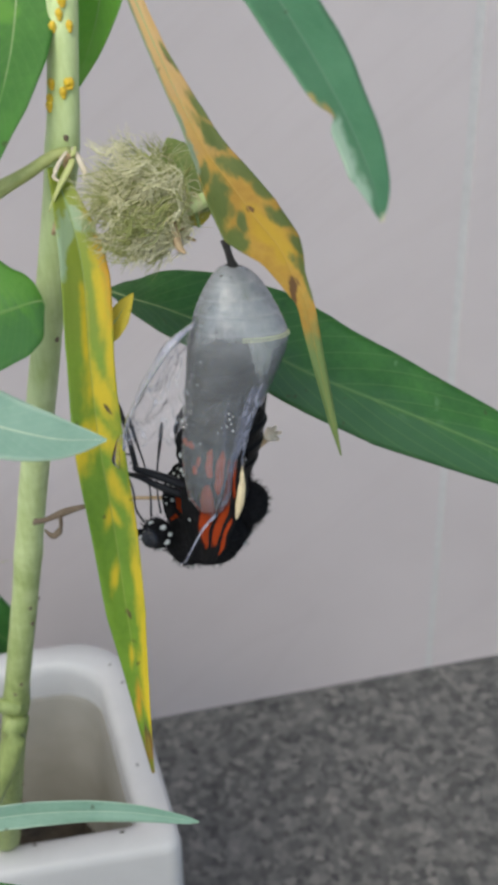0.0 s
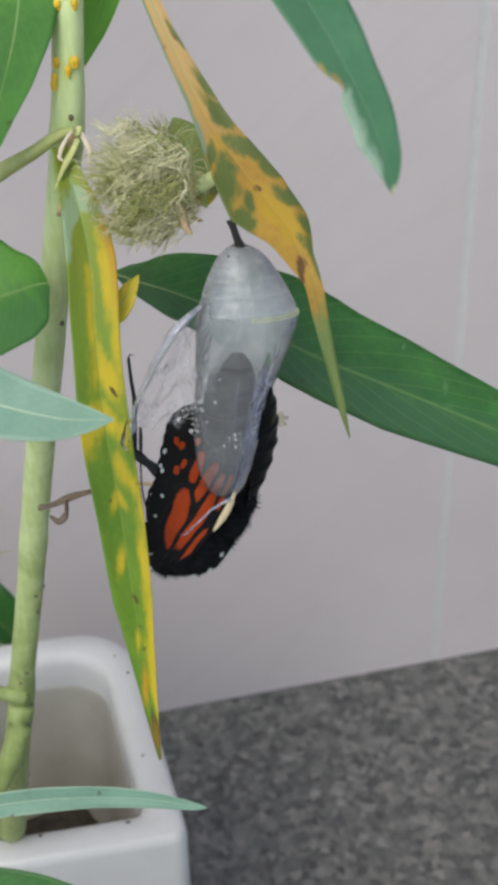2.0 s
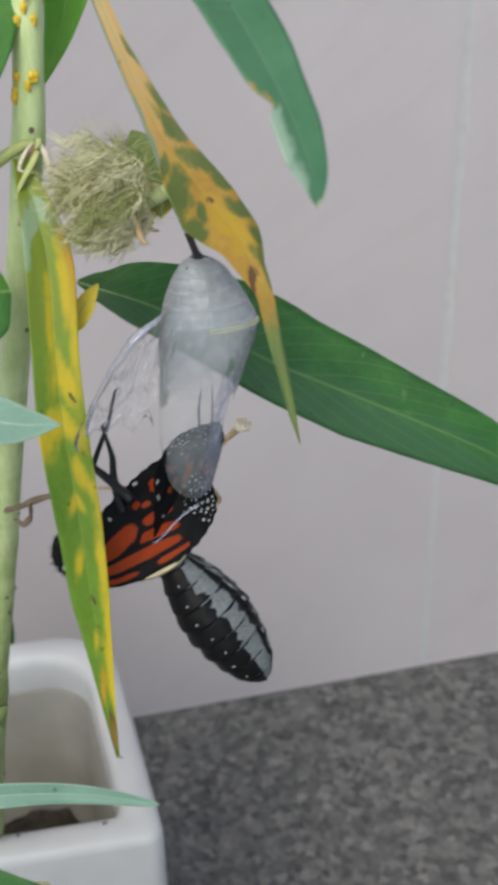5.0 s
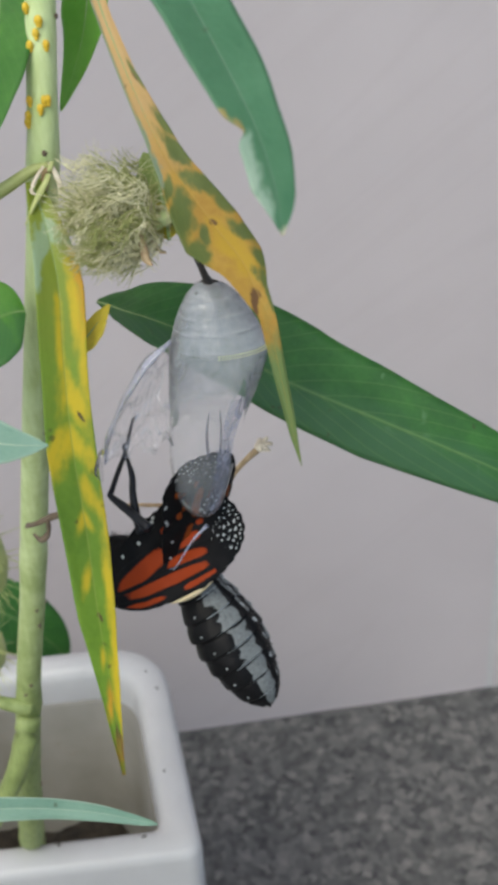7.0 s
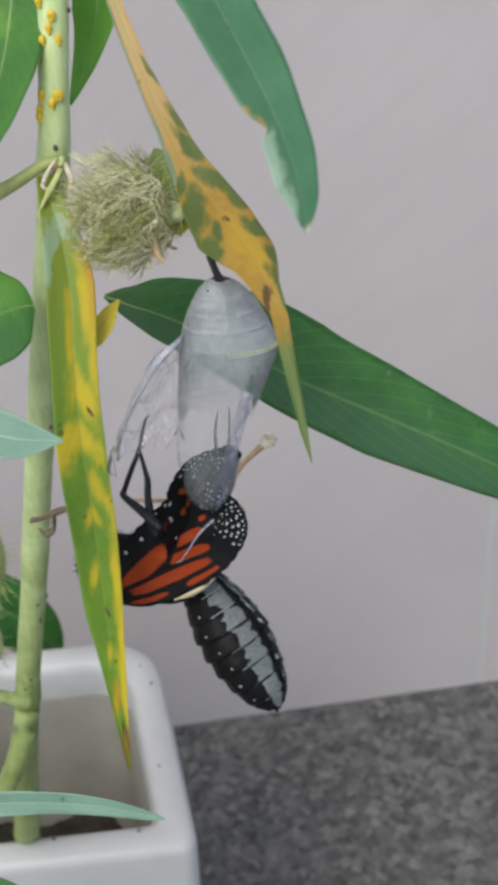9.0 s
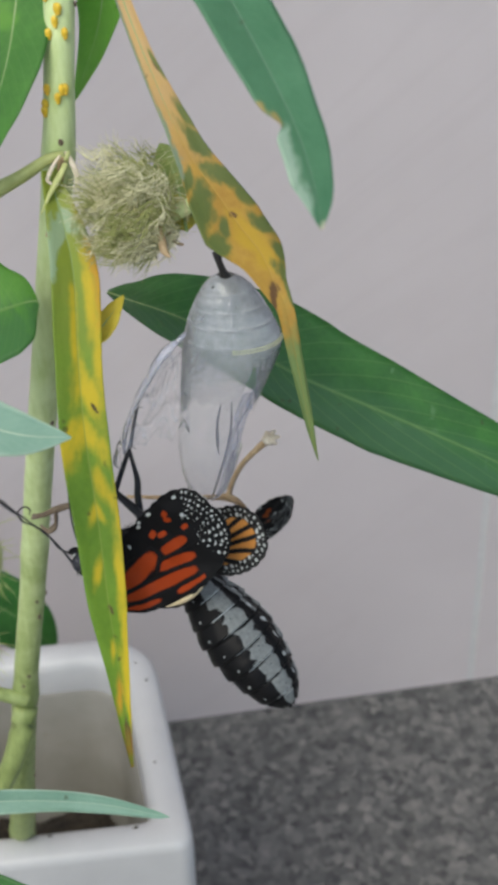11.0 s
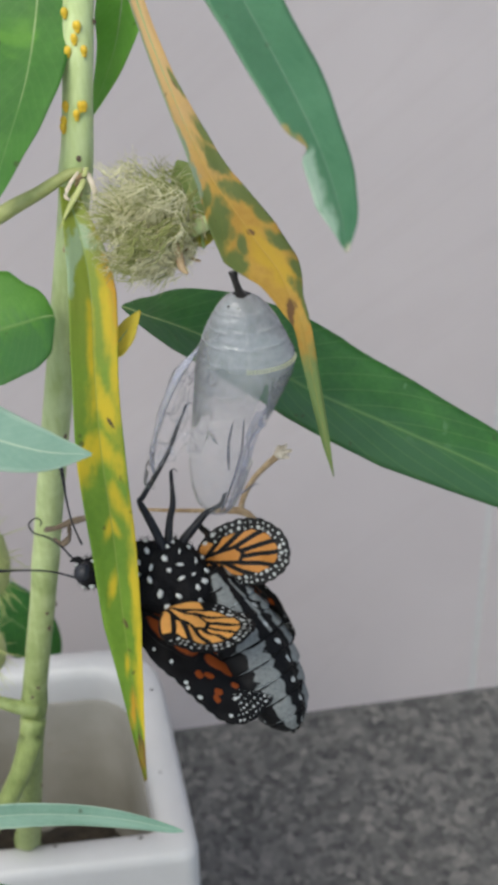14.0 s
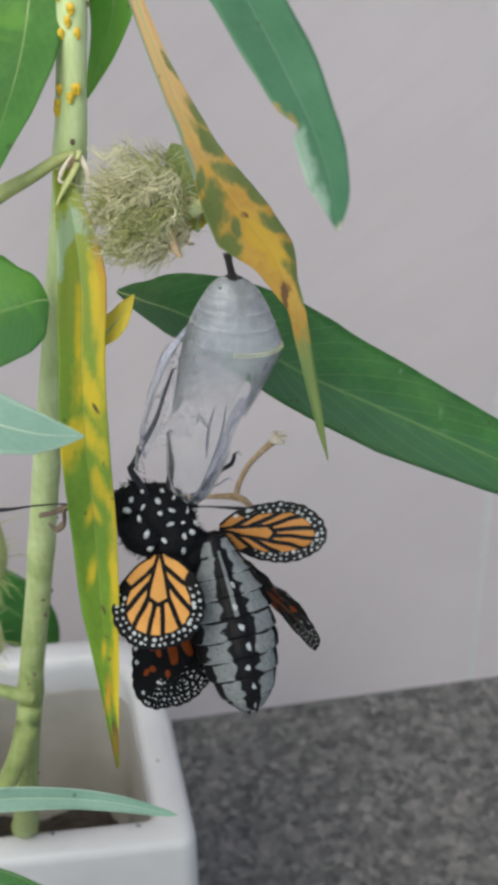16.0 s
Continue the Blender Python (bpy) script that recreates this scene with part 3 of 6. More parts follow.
    orange_patches = {
        "gold": [(0.50, -0.10, 0.05, 0.45), (0.55, -0.20, 0.04, 0.5)],
        "green": [(0.155, -0.75, 0.016, 0.32), (0.225, -0.88, 0.022, 0.36), (0.285, -0.80, 0.042, 0.62), (0.375, -0.74, 0.036, 0.60), (0.435, -0.95, 0.028, 0.34), (0.50, -0.86, 0.026, 0.46), (0.555, -0.88, 0.018, 0.36), (0.60, -0.76, 0.028, 0.50), (0.66, -0.90, 0.035, 0.30), (0.34, 0.66, 0.020, 0.42), (0.405, 0.74, 0.050, 0.62), (0.475, 0.80, 0.026, 0.40), (0.455, 0.36, 0.016, 0.16)],
        "pale": [(0.235, 0.92, 0.030, 0.28), (0.295, 0.95, 0.030, 0.38), (0.10, 0.95, 0.10, 0.22)],
        "brown": [(0.665, 0.80, 0.016, 0.5), (0.635, 0.35, 0.020, 0.45), (0.64, 0.55, 0.006, 0.16), (0.445, -0.05, 0.006, 0.10), (0.16, -0.55, 0.005, 0.14)],
    }
    leafy([(-6.8, 15.3, 270.8), (-5.8, 12.2, 266.9), (-4.4, 8.7, 262.6), (-2.6, 5.1, 257.7), (-1.3, 3.4, 254.8), (0.3, 1.9, 252.5), (2.2, 0.3, 249.6), (4.1, -1.3, 247.0), (5.1, -2.8, 244.5), (5.9, -4.1, 242.4), (6.2, -5.3, 239.8), (6.8, -7.8, 235.0), (7.1, -9.4, 232.2), (7.5, -11.0, 229.5)], 1.0, (-0.11, -0.835, 0.54), M["leaf_orange"], root, "drooping orange leaf with green blotches, curled at its tip", fold=9, grow=([0.72, 0.72, 0.87, 1.65, 1.96, 2.12, 2.55, 2.25, 1.21, 0.74, 0.74, 0.53, 0.37, 0.03], [0.72, 0.72, 0.87, 1.03, 1.55, 2.8, 3.75, 2.46, 1.47, 0.89, 0.74, 0.58, 0.37, 0.03]), wave=0.5, rib=0.2, count=220, cols=12, patches=orange_patches)
    yellow_patches = {
        "yellow": [(0.27, -0.62, 0.07, 0.22), (0.36, -0.86, 0.08, 0.22), (0.33, 0.10, 0.06, 0.16), (0.43, -0.40, 0.035, 0.62), (0.49, 0.10, 0.026, 0.95), (0.50, 0.72, 0.018, 0.4), (0.575, -0.50, 0.022, 0.42), (0.605, 0.05, 0.012, 0.30), (0.63, -0.97, 0.07, 0.14), (0.70, -0.80, 0.05, 0.26), (0.695, 0.30, 0.014, 0.24), (0.79, -0.84, 0.08, 0.30), (0.87, -0.80, 0.06, 0.5), (0.81, 0.15, 0.012, 0.22)],
        "orange": [(0.22, -0.90, 0.10, 0.22), (0.875, 0.35, 0.022, 0.45)],
        "pale": [(0.185, 0.95, 0.060, 0.34), (0.14, 0.60, 0.04, 0.45), (0.10, 0.0, 0.03, 0.9)],
        "brown": [(0.456, -0.55, 0.0052, 0.17), (0.75, -0.10, 0.005, 0.15), (0.935, -0.2, 0.02, 0.6)],
    }
    yellow = leafy([(-15.0, 12.5, 252.0), (-14.0, 8.7, 247.3), (-13.7, 6.3, 242.8), (-14.2, 3.0, 235.6), (-14.4, -0.4, 228.3), (-14.1, -4.4, 220.4), (-14.0, -8.3, 212.3), (-13.7, -11.7, 203.4), (-13.5, -15.2, 196.1)], 2.65, (0.1, -0.93, 0.3), M["leaf_yellow"], root, "hanging yellow and green leaf with brown tip", fold=20, grow=([0.3, 0.75, 1.0, 0.95, 0.98, 0.92, 0.78, 0.34, 0.05], [0.3, 0.75, 0.98, 0.94, 1.05, 0.96, 0.82, 0.40, 0.05]), wave=0.5, twist=(-10, 20), rib=0.22, count=200, cols=12, patches=yellow_patches)
    leafy([(-17.8, 10.6, 238.9), (-18.9, 10.3, 239.0), (-20.9, 9.9, 238.7), (-24.4, 9.6, 238.1), (-28.4, 9.3, 237.4), (-36.4, 8.3, 235.4)], 6.9, (0.0, -0.6, 0.8), M["leaf_fresh"], root, "broad green leaf folded along its midrib", fold=10, grow=[0.08, 0.5, 0.85, 1.0, 0.8, 0.05], rib=0.22, patches={"shaded_half": [(0.15, -0.7, 0.2, 0.75), (0.45, -0.7, 0.25, 0.75), (0.8, -0.7, 0.3, 0.75)]})
    leafy([(-45, -11, 243.0), (-34, -13.0, 243.2), (-28.0, -13.7, 242.3), (-23.7, -16.3, 241.4), (-18.7, -19.0, 240.8), (-14.7, -20.4, 240.9)], 3.2, (0.0, -0.72, 0.68), M["leaf_pale"], root, "pale blue-green leaf with a whitish midrib and a pointed tip", fold=6, shape=(0.8, 0.8))
    leafy([(-50, -16.5, 193), (-38.7, -17.6, 196.6), (-30.3, -19.2, 198.6), (-23.7, -20.9, 199.8), (-16.8, -22.8, 200.0), (-10.3, -25.1, 199.4)], 1.25, (0.0, -0.8, 0.6), M["leaf_pale"], root, "narrow pale green leaf reaching over the planter", fold=16, shape=(0.9, 0.5), rib=0.2)
    leafy([(-39.1, -30.1, 203.7), (-33.9, -31.5, 203.2), (-29.2, -33.0, 202.5), (-24.5, -34.7, 201.4), (-20.8, -36.2, 200.3), (-17.9, -37.5, 199.3)], 2.9, (0.1, -0.80, 0.6), M["leaf_dark"], root, "dark green leaf tip low over the planter", fold=8)
    leafy([(-14.0, 22, 281), (-14.7, 23, 274), (-15.9, 20.6, 267.5), (-17.6, 15.6, 262.0), (-20.0, 10.8, 257.2), (-22.6, 6.0, 252.2)], 4.2, (-0.2, -0.7, 0.65), M["leaf_mid"], root, "drooping mid-green leaf with paler blotches", fold=10, shape=(0.75, 0.7))
    leafy([(-6.0, 31, 279), (-6.2, 29.3, 272.6), (-7.1, 27.0, 266.9), (-8.6, 25.1, 261.8), (-11.6, 24.2, 255.6)], 2.9, (-0.4, -0.62, 0.68), M["leaf_lit"], root, "young bright green leaf hanging behind the stem", fold=10)
    leafy([(-2.2, 5.1, 247.3), (-2.2, 8.6, 248.9), (-2.6, 11.4, 251.2), (-3.6, 13.2, 253.6)], 2.7, (0.0, -0.84, 0.54), M["leaf_olive"], root, "small yellowing leaf behind the fibre tuft", fold=10)
    leafy([(-13.3, 5.2, 235.4), (-11.9, 5.9, 236.9), (-10.6, 6.6, 238.1), (-8.9, 7.6, 240.0)], 1.45, (-0.45, -0.6, 0.66), M["leaf_gold"], root, "bright yellow withered leaf beside the stem", fold=6)
    leafy([(-61, 112, 124), (-52, 113, 120), (-44, 114, 113), (-37.5, 115, 104), (-33.5, 116, 96)], 8.0, (0.0, -0.7, 0.7), M["leaf_dark"], root, "dark green leaf low behind the planter", fold=8)
    # withered flower stalk behind
    for pts, rr in (([(-11, 17.8, 207.9), (-5, 15.8, 208.3), (-0.5, 14.2, 208.8), (1.5, 13.9, 208.7)], [0.22, 0.26, 0.34, 0.48]), ([(1.2, 13.9, 208.3), (2.0, 14.7, 210.4), (3.5, 15.5, 212.4), (6.5, 16.0, 214.9)], [0.46, 0.34, 0.36, 0.46]), ([(1.1, 13.9, 208.8), (2.3, 13.4, 208.3), (3.2, 13.2, 207.1), (3.1, 13.0, 206.3)], [0.46, 0.42, 0.26])):
        bm = bmesh.new()
        tube(bm, spline([vec(*p) for p in pts], 16), [r * MM for r in rr], 8, 0.25)
        P("dry_stalk", bm, M["straw"])
    bm = bmesh.new()
    ellipsoid(bm, vec(6.8, 15.8, 215.2), vec(0.75, 0.7, 0.6), segs=12, rings=8, rough=0.4)
    for k in range(6):
        a = k * 1.047
        tube(bm, [vec(6.6, 15.8, 215.0), vec(7.0 + 0.7 * math.cos(a), 15.7 + 0.6 * math.sin(a), 215.5 + 0.4 * math.sin(a)), vec(7.3 + 0.9 * math.cos(a), 15.6 + 0.8 * math.sin(a), 215.6 + 0.6 * math.sin(a))], [0.4 * MM, 0.35 * MM, 0.15 * MM], 6)
    P("dry_calyx", bm, M["dry_white"], "pale dry flower end")
    # curled brown remains on the stem
    for pts, rr in (([(-16.2, 7.6, 214.9), (-18.6, 8.4, 214.0), (-20.8, 9.4, 212.6), (-22.3, 12.0, 210.6)], [0.25, 0.45, 0.3, 0.35]), ([(-19.2, 8.2, 213.8), (-19.4, 7.8, 212.2), (-20.3, 7.8, 211.3), (-21.2, 8.6, 211.8)], [0.2, 0.45, 0.35, 0.12])):
        bm = bmesh.new()
        tube(bm, spline([vec(*p) for p in pts], 16), [r * MM for r in rr], 7, 0.3, flat=0.5)
        P("withered_bract", bm, M["dry_brown"])
    for pts, rr, key in (
        ([(-12.7, 12.0, 254.0), (-13.5, 11.1, 252.4), (-14.9, 10.2, 250.6), (-16.1, 9.2, 248.8)], [0.2, 0.3, 0.34, 0.2, 0.08], "pod"),
        ([(-13.0, 12.2, 253.9), (-12.5, 11.5, 252.9), (-12.2, 10.7, 251.9), (-12.4, 10.2, 251.1)], [0.2, 0.26, 0.24, 0.08], "dry_white"),
        ([(-13.6, 12.1, 253.6), (-14.5, 11.7, 252.6), (-15.1, 11.1, 251.6), (-14.7, 10.7, 251.2)], [0.15, 0.22, 0.2, 0.08], "dry_white"),
        ([(-5.0, 3.4, 248.7), (-4.8, 2.7, 247.5), (-4.7, 2.1, 246.7), (-4.2, 1.6, 246.2)], [0.3, 0.4, 0.35, 0.1], "straw"),
    ):
        bm = bmesh.new()
        tube(bm, spline([vec(*p) for p in pts], 18), [r * MM for r in rr], 8, 0.3, flat=0.5)
        P("withered_bract", bm, M[key], "pale dry curled bract")
    bm = bmesh.new()
    tube(bm, spline([vec(*p) for p in [(-25.0, -31.5, 195.1), (-24.2, -30.5, 196.8), (-23.2, -30.2, 197.6), (-22.0, -30.3, 197.7), (-21.3, -30.9, 197.1), (-21.5, -32.0, 195.4)]], 20), [0.35 * MM, 0.4 * MM, 0.35 * MM, 0.25 * MM], 8, 0.15)
    P("tendril", bm, M["fibre_light"], "pale curled tendril low over the planter")
    # hairy pods
    for c, rr in (((-37.3, 60.0, 171.1), (3.9, 3.9, 7.9)), ((-40.0, 56.0, 154.6), (3.7, 3.7, 5.6))):
        bm = bmesh.new()
        ellipsoid(bm, vec(*c), [r * MM for r in rr], segs=18, rings=12, rough=0.05)
        rnd = random.Random(int(c[2]))
        for _ in range(80):
            d = Vector((rnd.gauss(0, 1), rnd.gauss(0, 1), rnd.gauss(0, 1))).normalized()
            b0 = vec(*c) + Vector([d[k] * rr[k] * MM for k in range(3)])
            tip = b0 + (d + Vector((rnd.uniform(-0.4, 0.4), rnd.uniform(-0.4, 0.4), rnd.uniform(-0.5, 0.3)))) * rnd.uniform(2.4, 5.0) * MM
            tube(bm, [b0, (b0 + tip) / 2 + d * 0.15 * MM, tip], [0.09 * MM, 0.07 * MM, 0.02 * MM], 4)
        P("seed_pod", bm, M["pod"], "inflated yellow-green seed pod with soft bristles")
    # tuft of matted fibres: wavy locks that fan out from the flower base
    rnd = random.Random(7)
    centre = vec(-7.7, 6.6, 249.8)
    tuft = None
    for key, locks, label in (("fibre_green", 95, "matted tuft of dry pale green fibres"), ("fibre_light", 130, "")):
        bm = bmesh.new()
        for _ in range(locks):
            start = centre + Vector((rnd.uniform(-1.2, 4.4), rnd.gauss(-0.6, 2.0), rnd.gauss(0.0, 2.2))) * MM
            fan = radians(rnd.gauss(0, 62))
            way = Vector((-math.cos(fan), rnd.gauss(-0.15, 0.35), math.sin(fan))).normalized()
            over = way.cross(Vector((rnd.gauss(0, 0.4), -1, rnd.gauss(0, 0.4)))).normalized()
            ln = rnd.uniform(3.0, 7.0) * (1.0 if math.cos(fan) > 0.2 else 0.75)
            amp, turns, phase, hook = rnd.uniform(0.15, 0.5), rnd.uniform(0.5, 1.4), rnd.uniform(0, 6.3), rnd.uniform(-1.5, 1.5)
            for _ in range(rnd.randrange(8, 14)):
                off = Vector((rnd.gauss(0, 0.45), rnd.gauss(0, 0.45), rnd.gauss(0, 0.45)))
                reach, mine, spread = ln * rnd.uniform(0.65, 1.05), amp * rnd.uniform(0.6, 1.4), rnd.gauss(0, 0.22)
                if (off + way * reach + start / MM - centre / MM).length > 7.4:
                    continue
                pts = []
                for k in range(13):
                    u = k / 12
                    side = mine * math.sin(phase + u * turns * 6.28) + spread * reach * u + hook * u ** 4
                    q = start + (off + way * reach * u + over * side) * MM
                    d = q - centre
                    far = math.sqrt((d.x / 5.6) ** 2 + (d.y / 4.4) ** 2 + (d.z / 5.2) ** 2) / MM
                    if far > 1:
                        q = centre + d * (1 + 0.72 * (far - 1)) / far
                    pts.append(q)
                tube(bm, pts, [0.03 * MM, 0.06 * MM, 0.058 * MM, 0.045 * MM, 0.012 * MM], 4)
        if tuft is None:
            ellipsoid(bm, centre + vec(1.6, 0.8, 0), (0.0028, 0.0024, 0.0034), segs=16, rings=10, rough=0.5)
            tuft = P("fibre_tuft", bm, M[key], label)
        else:
            part("loose_fibre", bm, M[key], tuft, "pale straw-coloured curly fibres")
    # fine hairs standing off it
    bm = bmesh.new()
    for _ in range(90):
        d = Vector((rnd.gauss(0, 1), rnd.gauss(0, 0.8), rnd.gauss(0.6, 1))).normalized()
        p = centre + Vector((d.x * 4.8, d.y * 4.0, d.z * 5.5)) * MM
        tube(bm, spline([p, p + d * 0.9 * MM, p + d * 1.6 * MM + Vector((rnd.gauss(0, 0.7), 0, rnd.gauss(0, 0.5))) * MM], 5), [0.035 * MM, 0.02 * MM], 3)
    part("fine_hair", bm, M["fibre_light"], tuft)
    return yellow, mid


def aphids(mid):
    rnd = random.Random(3)
    for z, k in ((267.0, 3), (265.2, 4), (259.6, 3), (258.0, 3)):
        for _ in range(k):
            zz = z + rnd.uniform(-0.7, 0.7)
            c = min(mid, key=lambda q: abs(q.z - zz * MM))
            w = radians(rnd.uniform(215, 300))
            bm = bmesh.new()
            p = c + Vector((math.cos(w), math.sin(w), 0)) * 1.85 * MM
            ellipsoid(bm, p, (0.00036, 0.00034, 0.0005), segs=10, rings=7)
            ellipsoid(bm, p + Vector((0, -0.0001, -0.00045)), (0.00022, 0.00022, 0.00022), segs=8, rings=5)
            tagged(part("aphid", bm, M["aphid"]), "tiny yellow aphid feeding on the stem", "aphid", "aphids on the stem")


wall_tiles()
ledge()
planter()
yellow_leaf, STEM = plant()
aphids(STEM)


# ---- the pupal shell ----
def film_material(name, colour, alpha_lo, alpha_hi, rough=0.22, tint=(0.60, 0.63, 0.72), crease=0.15, milky=False):
    """Thin, clear, slightly milky skin with creases."""
    m, n, l, p = material(name)
    a = noise_of(n, l, 260, 4, 0.55, distort=1.0)
    b = noise_of(n, l, 1300, 3, 0.6)
    ridge = attr(n, "ridge")
    f = calc(n, l, "MULTIPLY_ADD", b, 0.3, calc(n, l, "MULTIPLY", a, 0.7))
    mr = n.new("ShaderNodeMapRange")
    mr.inputs[1].default_value, mr.inputs[2].default_value = 0.35, 0.68
    mr.inputs[3].default_value, mr.inputs[4].default_value = alpha_lo, alpha_hi
    l.new(f, mr.inputs[0])
    al = calc(n, l, "MULTIPLY_ADD", ridge, crease, mr.outputs[0], clamp=True)
    if milky:
        al = calc(n, l, "MULTIPLY", al, attr(n, "milk"), clamp=True)
    l.new(al, p.inputs["Alpha"])
    l.new(blend(n, l, f, tint, colour), p.inputs["Base Color"])
    p.inputs["Roughness"].default_value = rough
    p.inputs["IOR"].default_value = 1.5
    bump(n, l, p, calc(n, l, "MULTIPLY_ADD", ridge, 0.25, f), 0.7, 0.0007)
    gl = n.new("ShaderNodeBsdfGlossy")
    gl.inputs["Roughness"].default_value = rough * 0.8
    fr = n.new("ShaderNodeFresnel")
    fr.inputs["IOR"].default_value = 1.35
    wet = n.new("ShaderNodeMixShader")
    nb = p.inputs["Normal"].links[0].from_socket
    l.new(nb, gl.inputs["Normal"])
    l.new(nb, fr.inputs["Normal"])
    l.new(fr.outputs[0], wet.inputs[0])
    l.new(p.outputs[0], wet.inputs[1])
    l.new(gl.outputs[0], wet.inputs[2])
    l.new(wet.outputs[0], n["Material Output"].inputs[0])
    return m


M["film"] = film_material("shell_film", (0.56, 0.59, 0.63), 0.40, 0.66, rough=0.10, tint=(0.42, 0.45, 0.495), milky=True)
M["film_clear"] = film_material("shell_film_clear", (0.80, 0.80, 0.87), 0.02, 0.13, rough=0.12, crease=0.26)
M["film_fold"] = film_material("shell_film_fold", (0.60, 0.62, 0.74), 0.20, 0.55, rough=0.12, tint=(0.36, 0.38, 0.54))
M["film_stain"] = film_material("shell_film_stain", (0.33, 0.36, 0.47), 0.20, 0.50, rough=0.12, tint=(0.20, 0.22, 0.31))
M["black_hard"] = speckled("black_horn", (0.010, 0.009, 0.009), (0.03, 0.026, 0.026), 900, 0.35)
M["gold"] = speckled("gold_dots", (0.52, 0.55, 0.32), (0.66, 0.68, 0.44), 900, 0.4)

SHELL = [(-1.6, 0.9, 0.7), (-1.9, 1.6, 0.85), (-2.8, 2.5, 1.0), (-4.0, 3.3, 1.15), (-5.5, 4.05, 1.35), (-7.2, 4.75, 1.6), (-8.4, 5.05, 1.7), (-9.5, 5.0, 1.6), (-11.5, 4.75, 1.3), (-13.5, 4.4, 0.9), (-15.5, 4.0, 0.5), (-18, 3.7, 0.1), (-21, 3.4, -0.15), (-24, 2.85, -0.3), (-26, 2.2, -0.25), (-27.2, 1.3, -0.15), (-27.7, 0.35, 0.0)]


def shell_ring(z):
    for (z0, h0, c0), (z1, h1, c1) in zip(SHELL, SHELL[1:]):
        if z1 <= z <= z0:
            u = (z0 - z) / (z0 - z1)
            return h0 + (h1 - h0) * u, c0 + (c1 - c0) * u
    return SHELL[-1][1], SHELL[-1][2]


def shell_sheet(z_top, z_low, keep, steps=60, around=96, out=1.0):
    """A sheet of the shell between two heights, where keep(z, w) holds. milk: how thick and clouded the skin is; ridge: its rings and seams."""
    bm = bmesh.new()
    ly, lm = bm.verts.layers.float.new("ridge"), bm.verts.layers.float.new("milk")
    grid = []
    ease = lambda u: max(0.0, min(1.0, u)) ** 2 * (3 - 2 * max(0.0, min(1.0, u)))
    for i in range(steps + 1):
        z = z_top + (z_low - z_top) * i / steps
        h, c = shell_ring(z)
        row = []
        for k in range(around):
            w = 2 * math.pi * k / around
            wob = 1 + 0.03 * noise.noise(Vector((math.cos(w) * 2, math.sin(w) * 2, z * 0.35)))
            bulge, rg = 1.0, 0.0
            for zr, size in ((-3.0, 0.7), (-4.6, 0.8), (-6.1, 1.0), (-7.9, 0.6)):
                e = size * math.exp(-((z - zr - 0.3 * math.cos(w)) / 0.13) ** 2)
                rg += e
                bulge += 0.007 * e
            # seam down the front
            rg += 0.5 * math.exp(-((w - 2 * math.pi + 1.62) / 0.035) ** 2) * ease((z + 10) / 1.5) * ease((-2.6 - z) / 0.6)
            v = bm.verts.new(vec(c + h * math.cos(w) * wob * bulge * out, 0.78 * h * math.sin(w) * wob * bulge * out + 0.6, z))
            front = ease((0.35 - math.sin(w)) / 0.5)
            side = ease((math.cos(w) - 0.25) / 0.4)
            low = 0.46 + 0.20 * side
            v[lm] = front * (low + 0.52 * ease((z + 11.5) / 5.5)) + (1 - front) * (0.06 + 1.30 * ease((z + 18.5) / 6.5))
            v[ly] = min(rg, 1.0)
            row.append(v)
        grid.append(row)
    for i in range(steps):
        for k in range(around):
            z = z_top + (z_low - z_top) * (i + 0.5) / steps
            w = 2 * math.pi * (k + 0.5) / around
            if keep(z, w):
                bm.faces.new((grid[i][k], grid[i + 1][k], grid[i + 1][(k + 1) % around], grid[i][(k + 1) % around]))
    bmesh.ops.delete(bm, geom=[v for v in bm.verts if not v.link_faces], context="VERTS")
    return bm


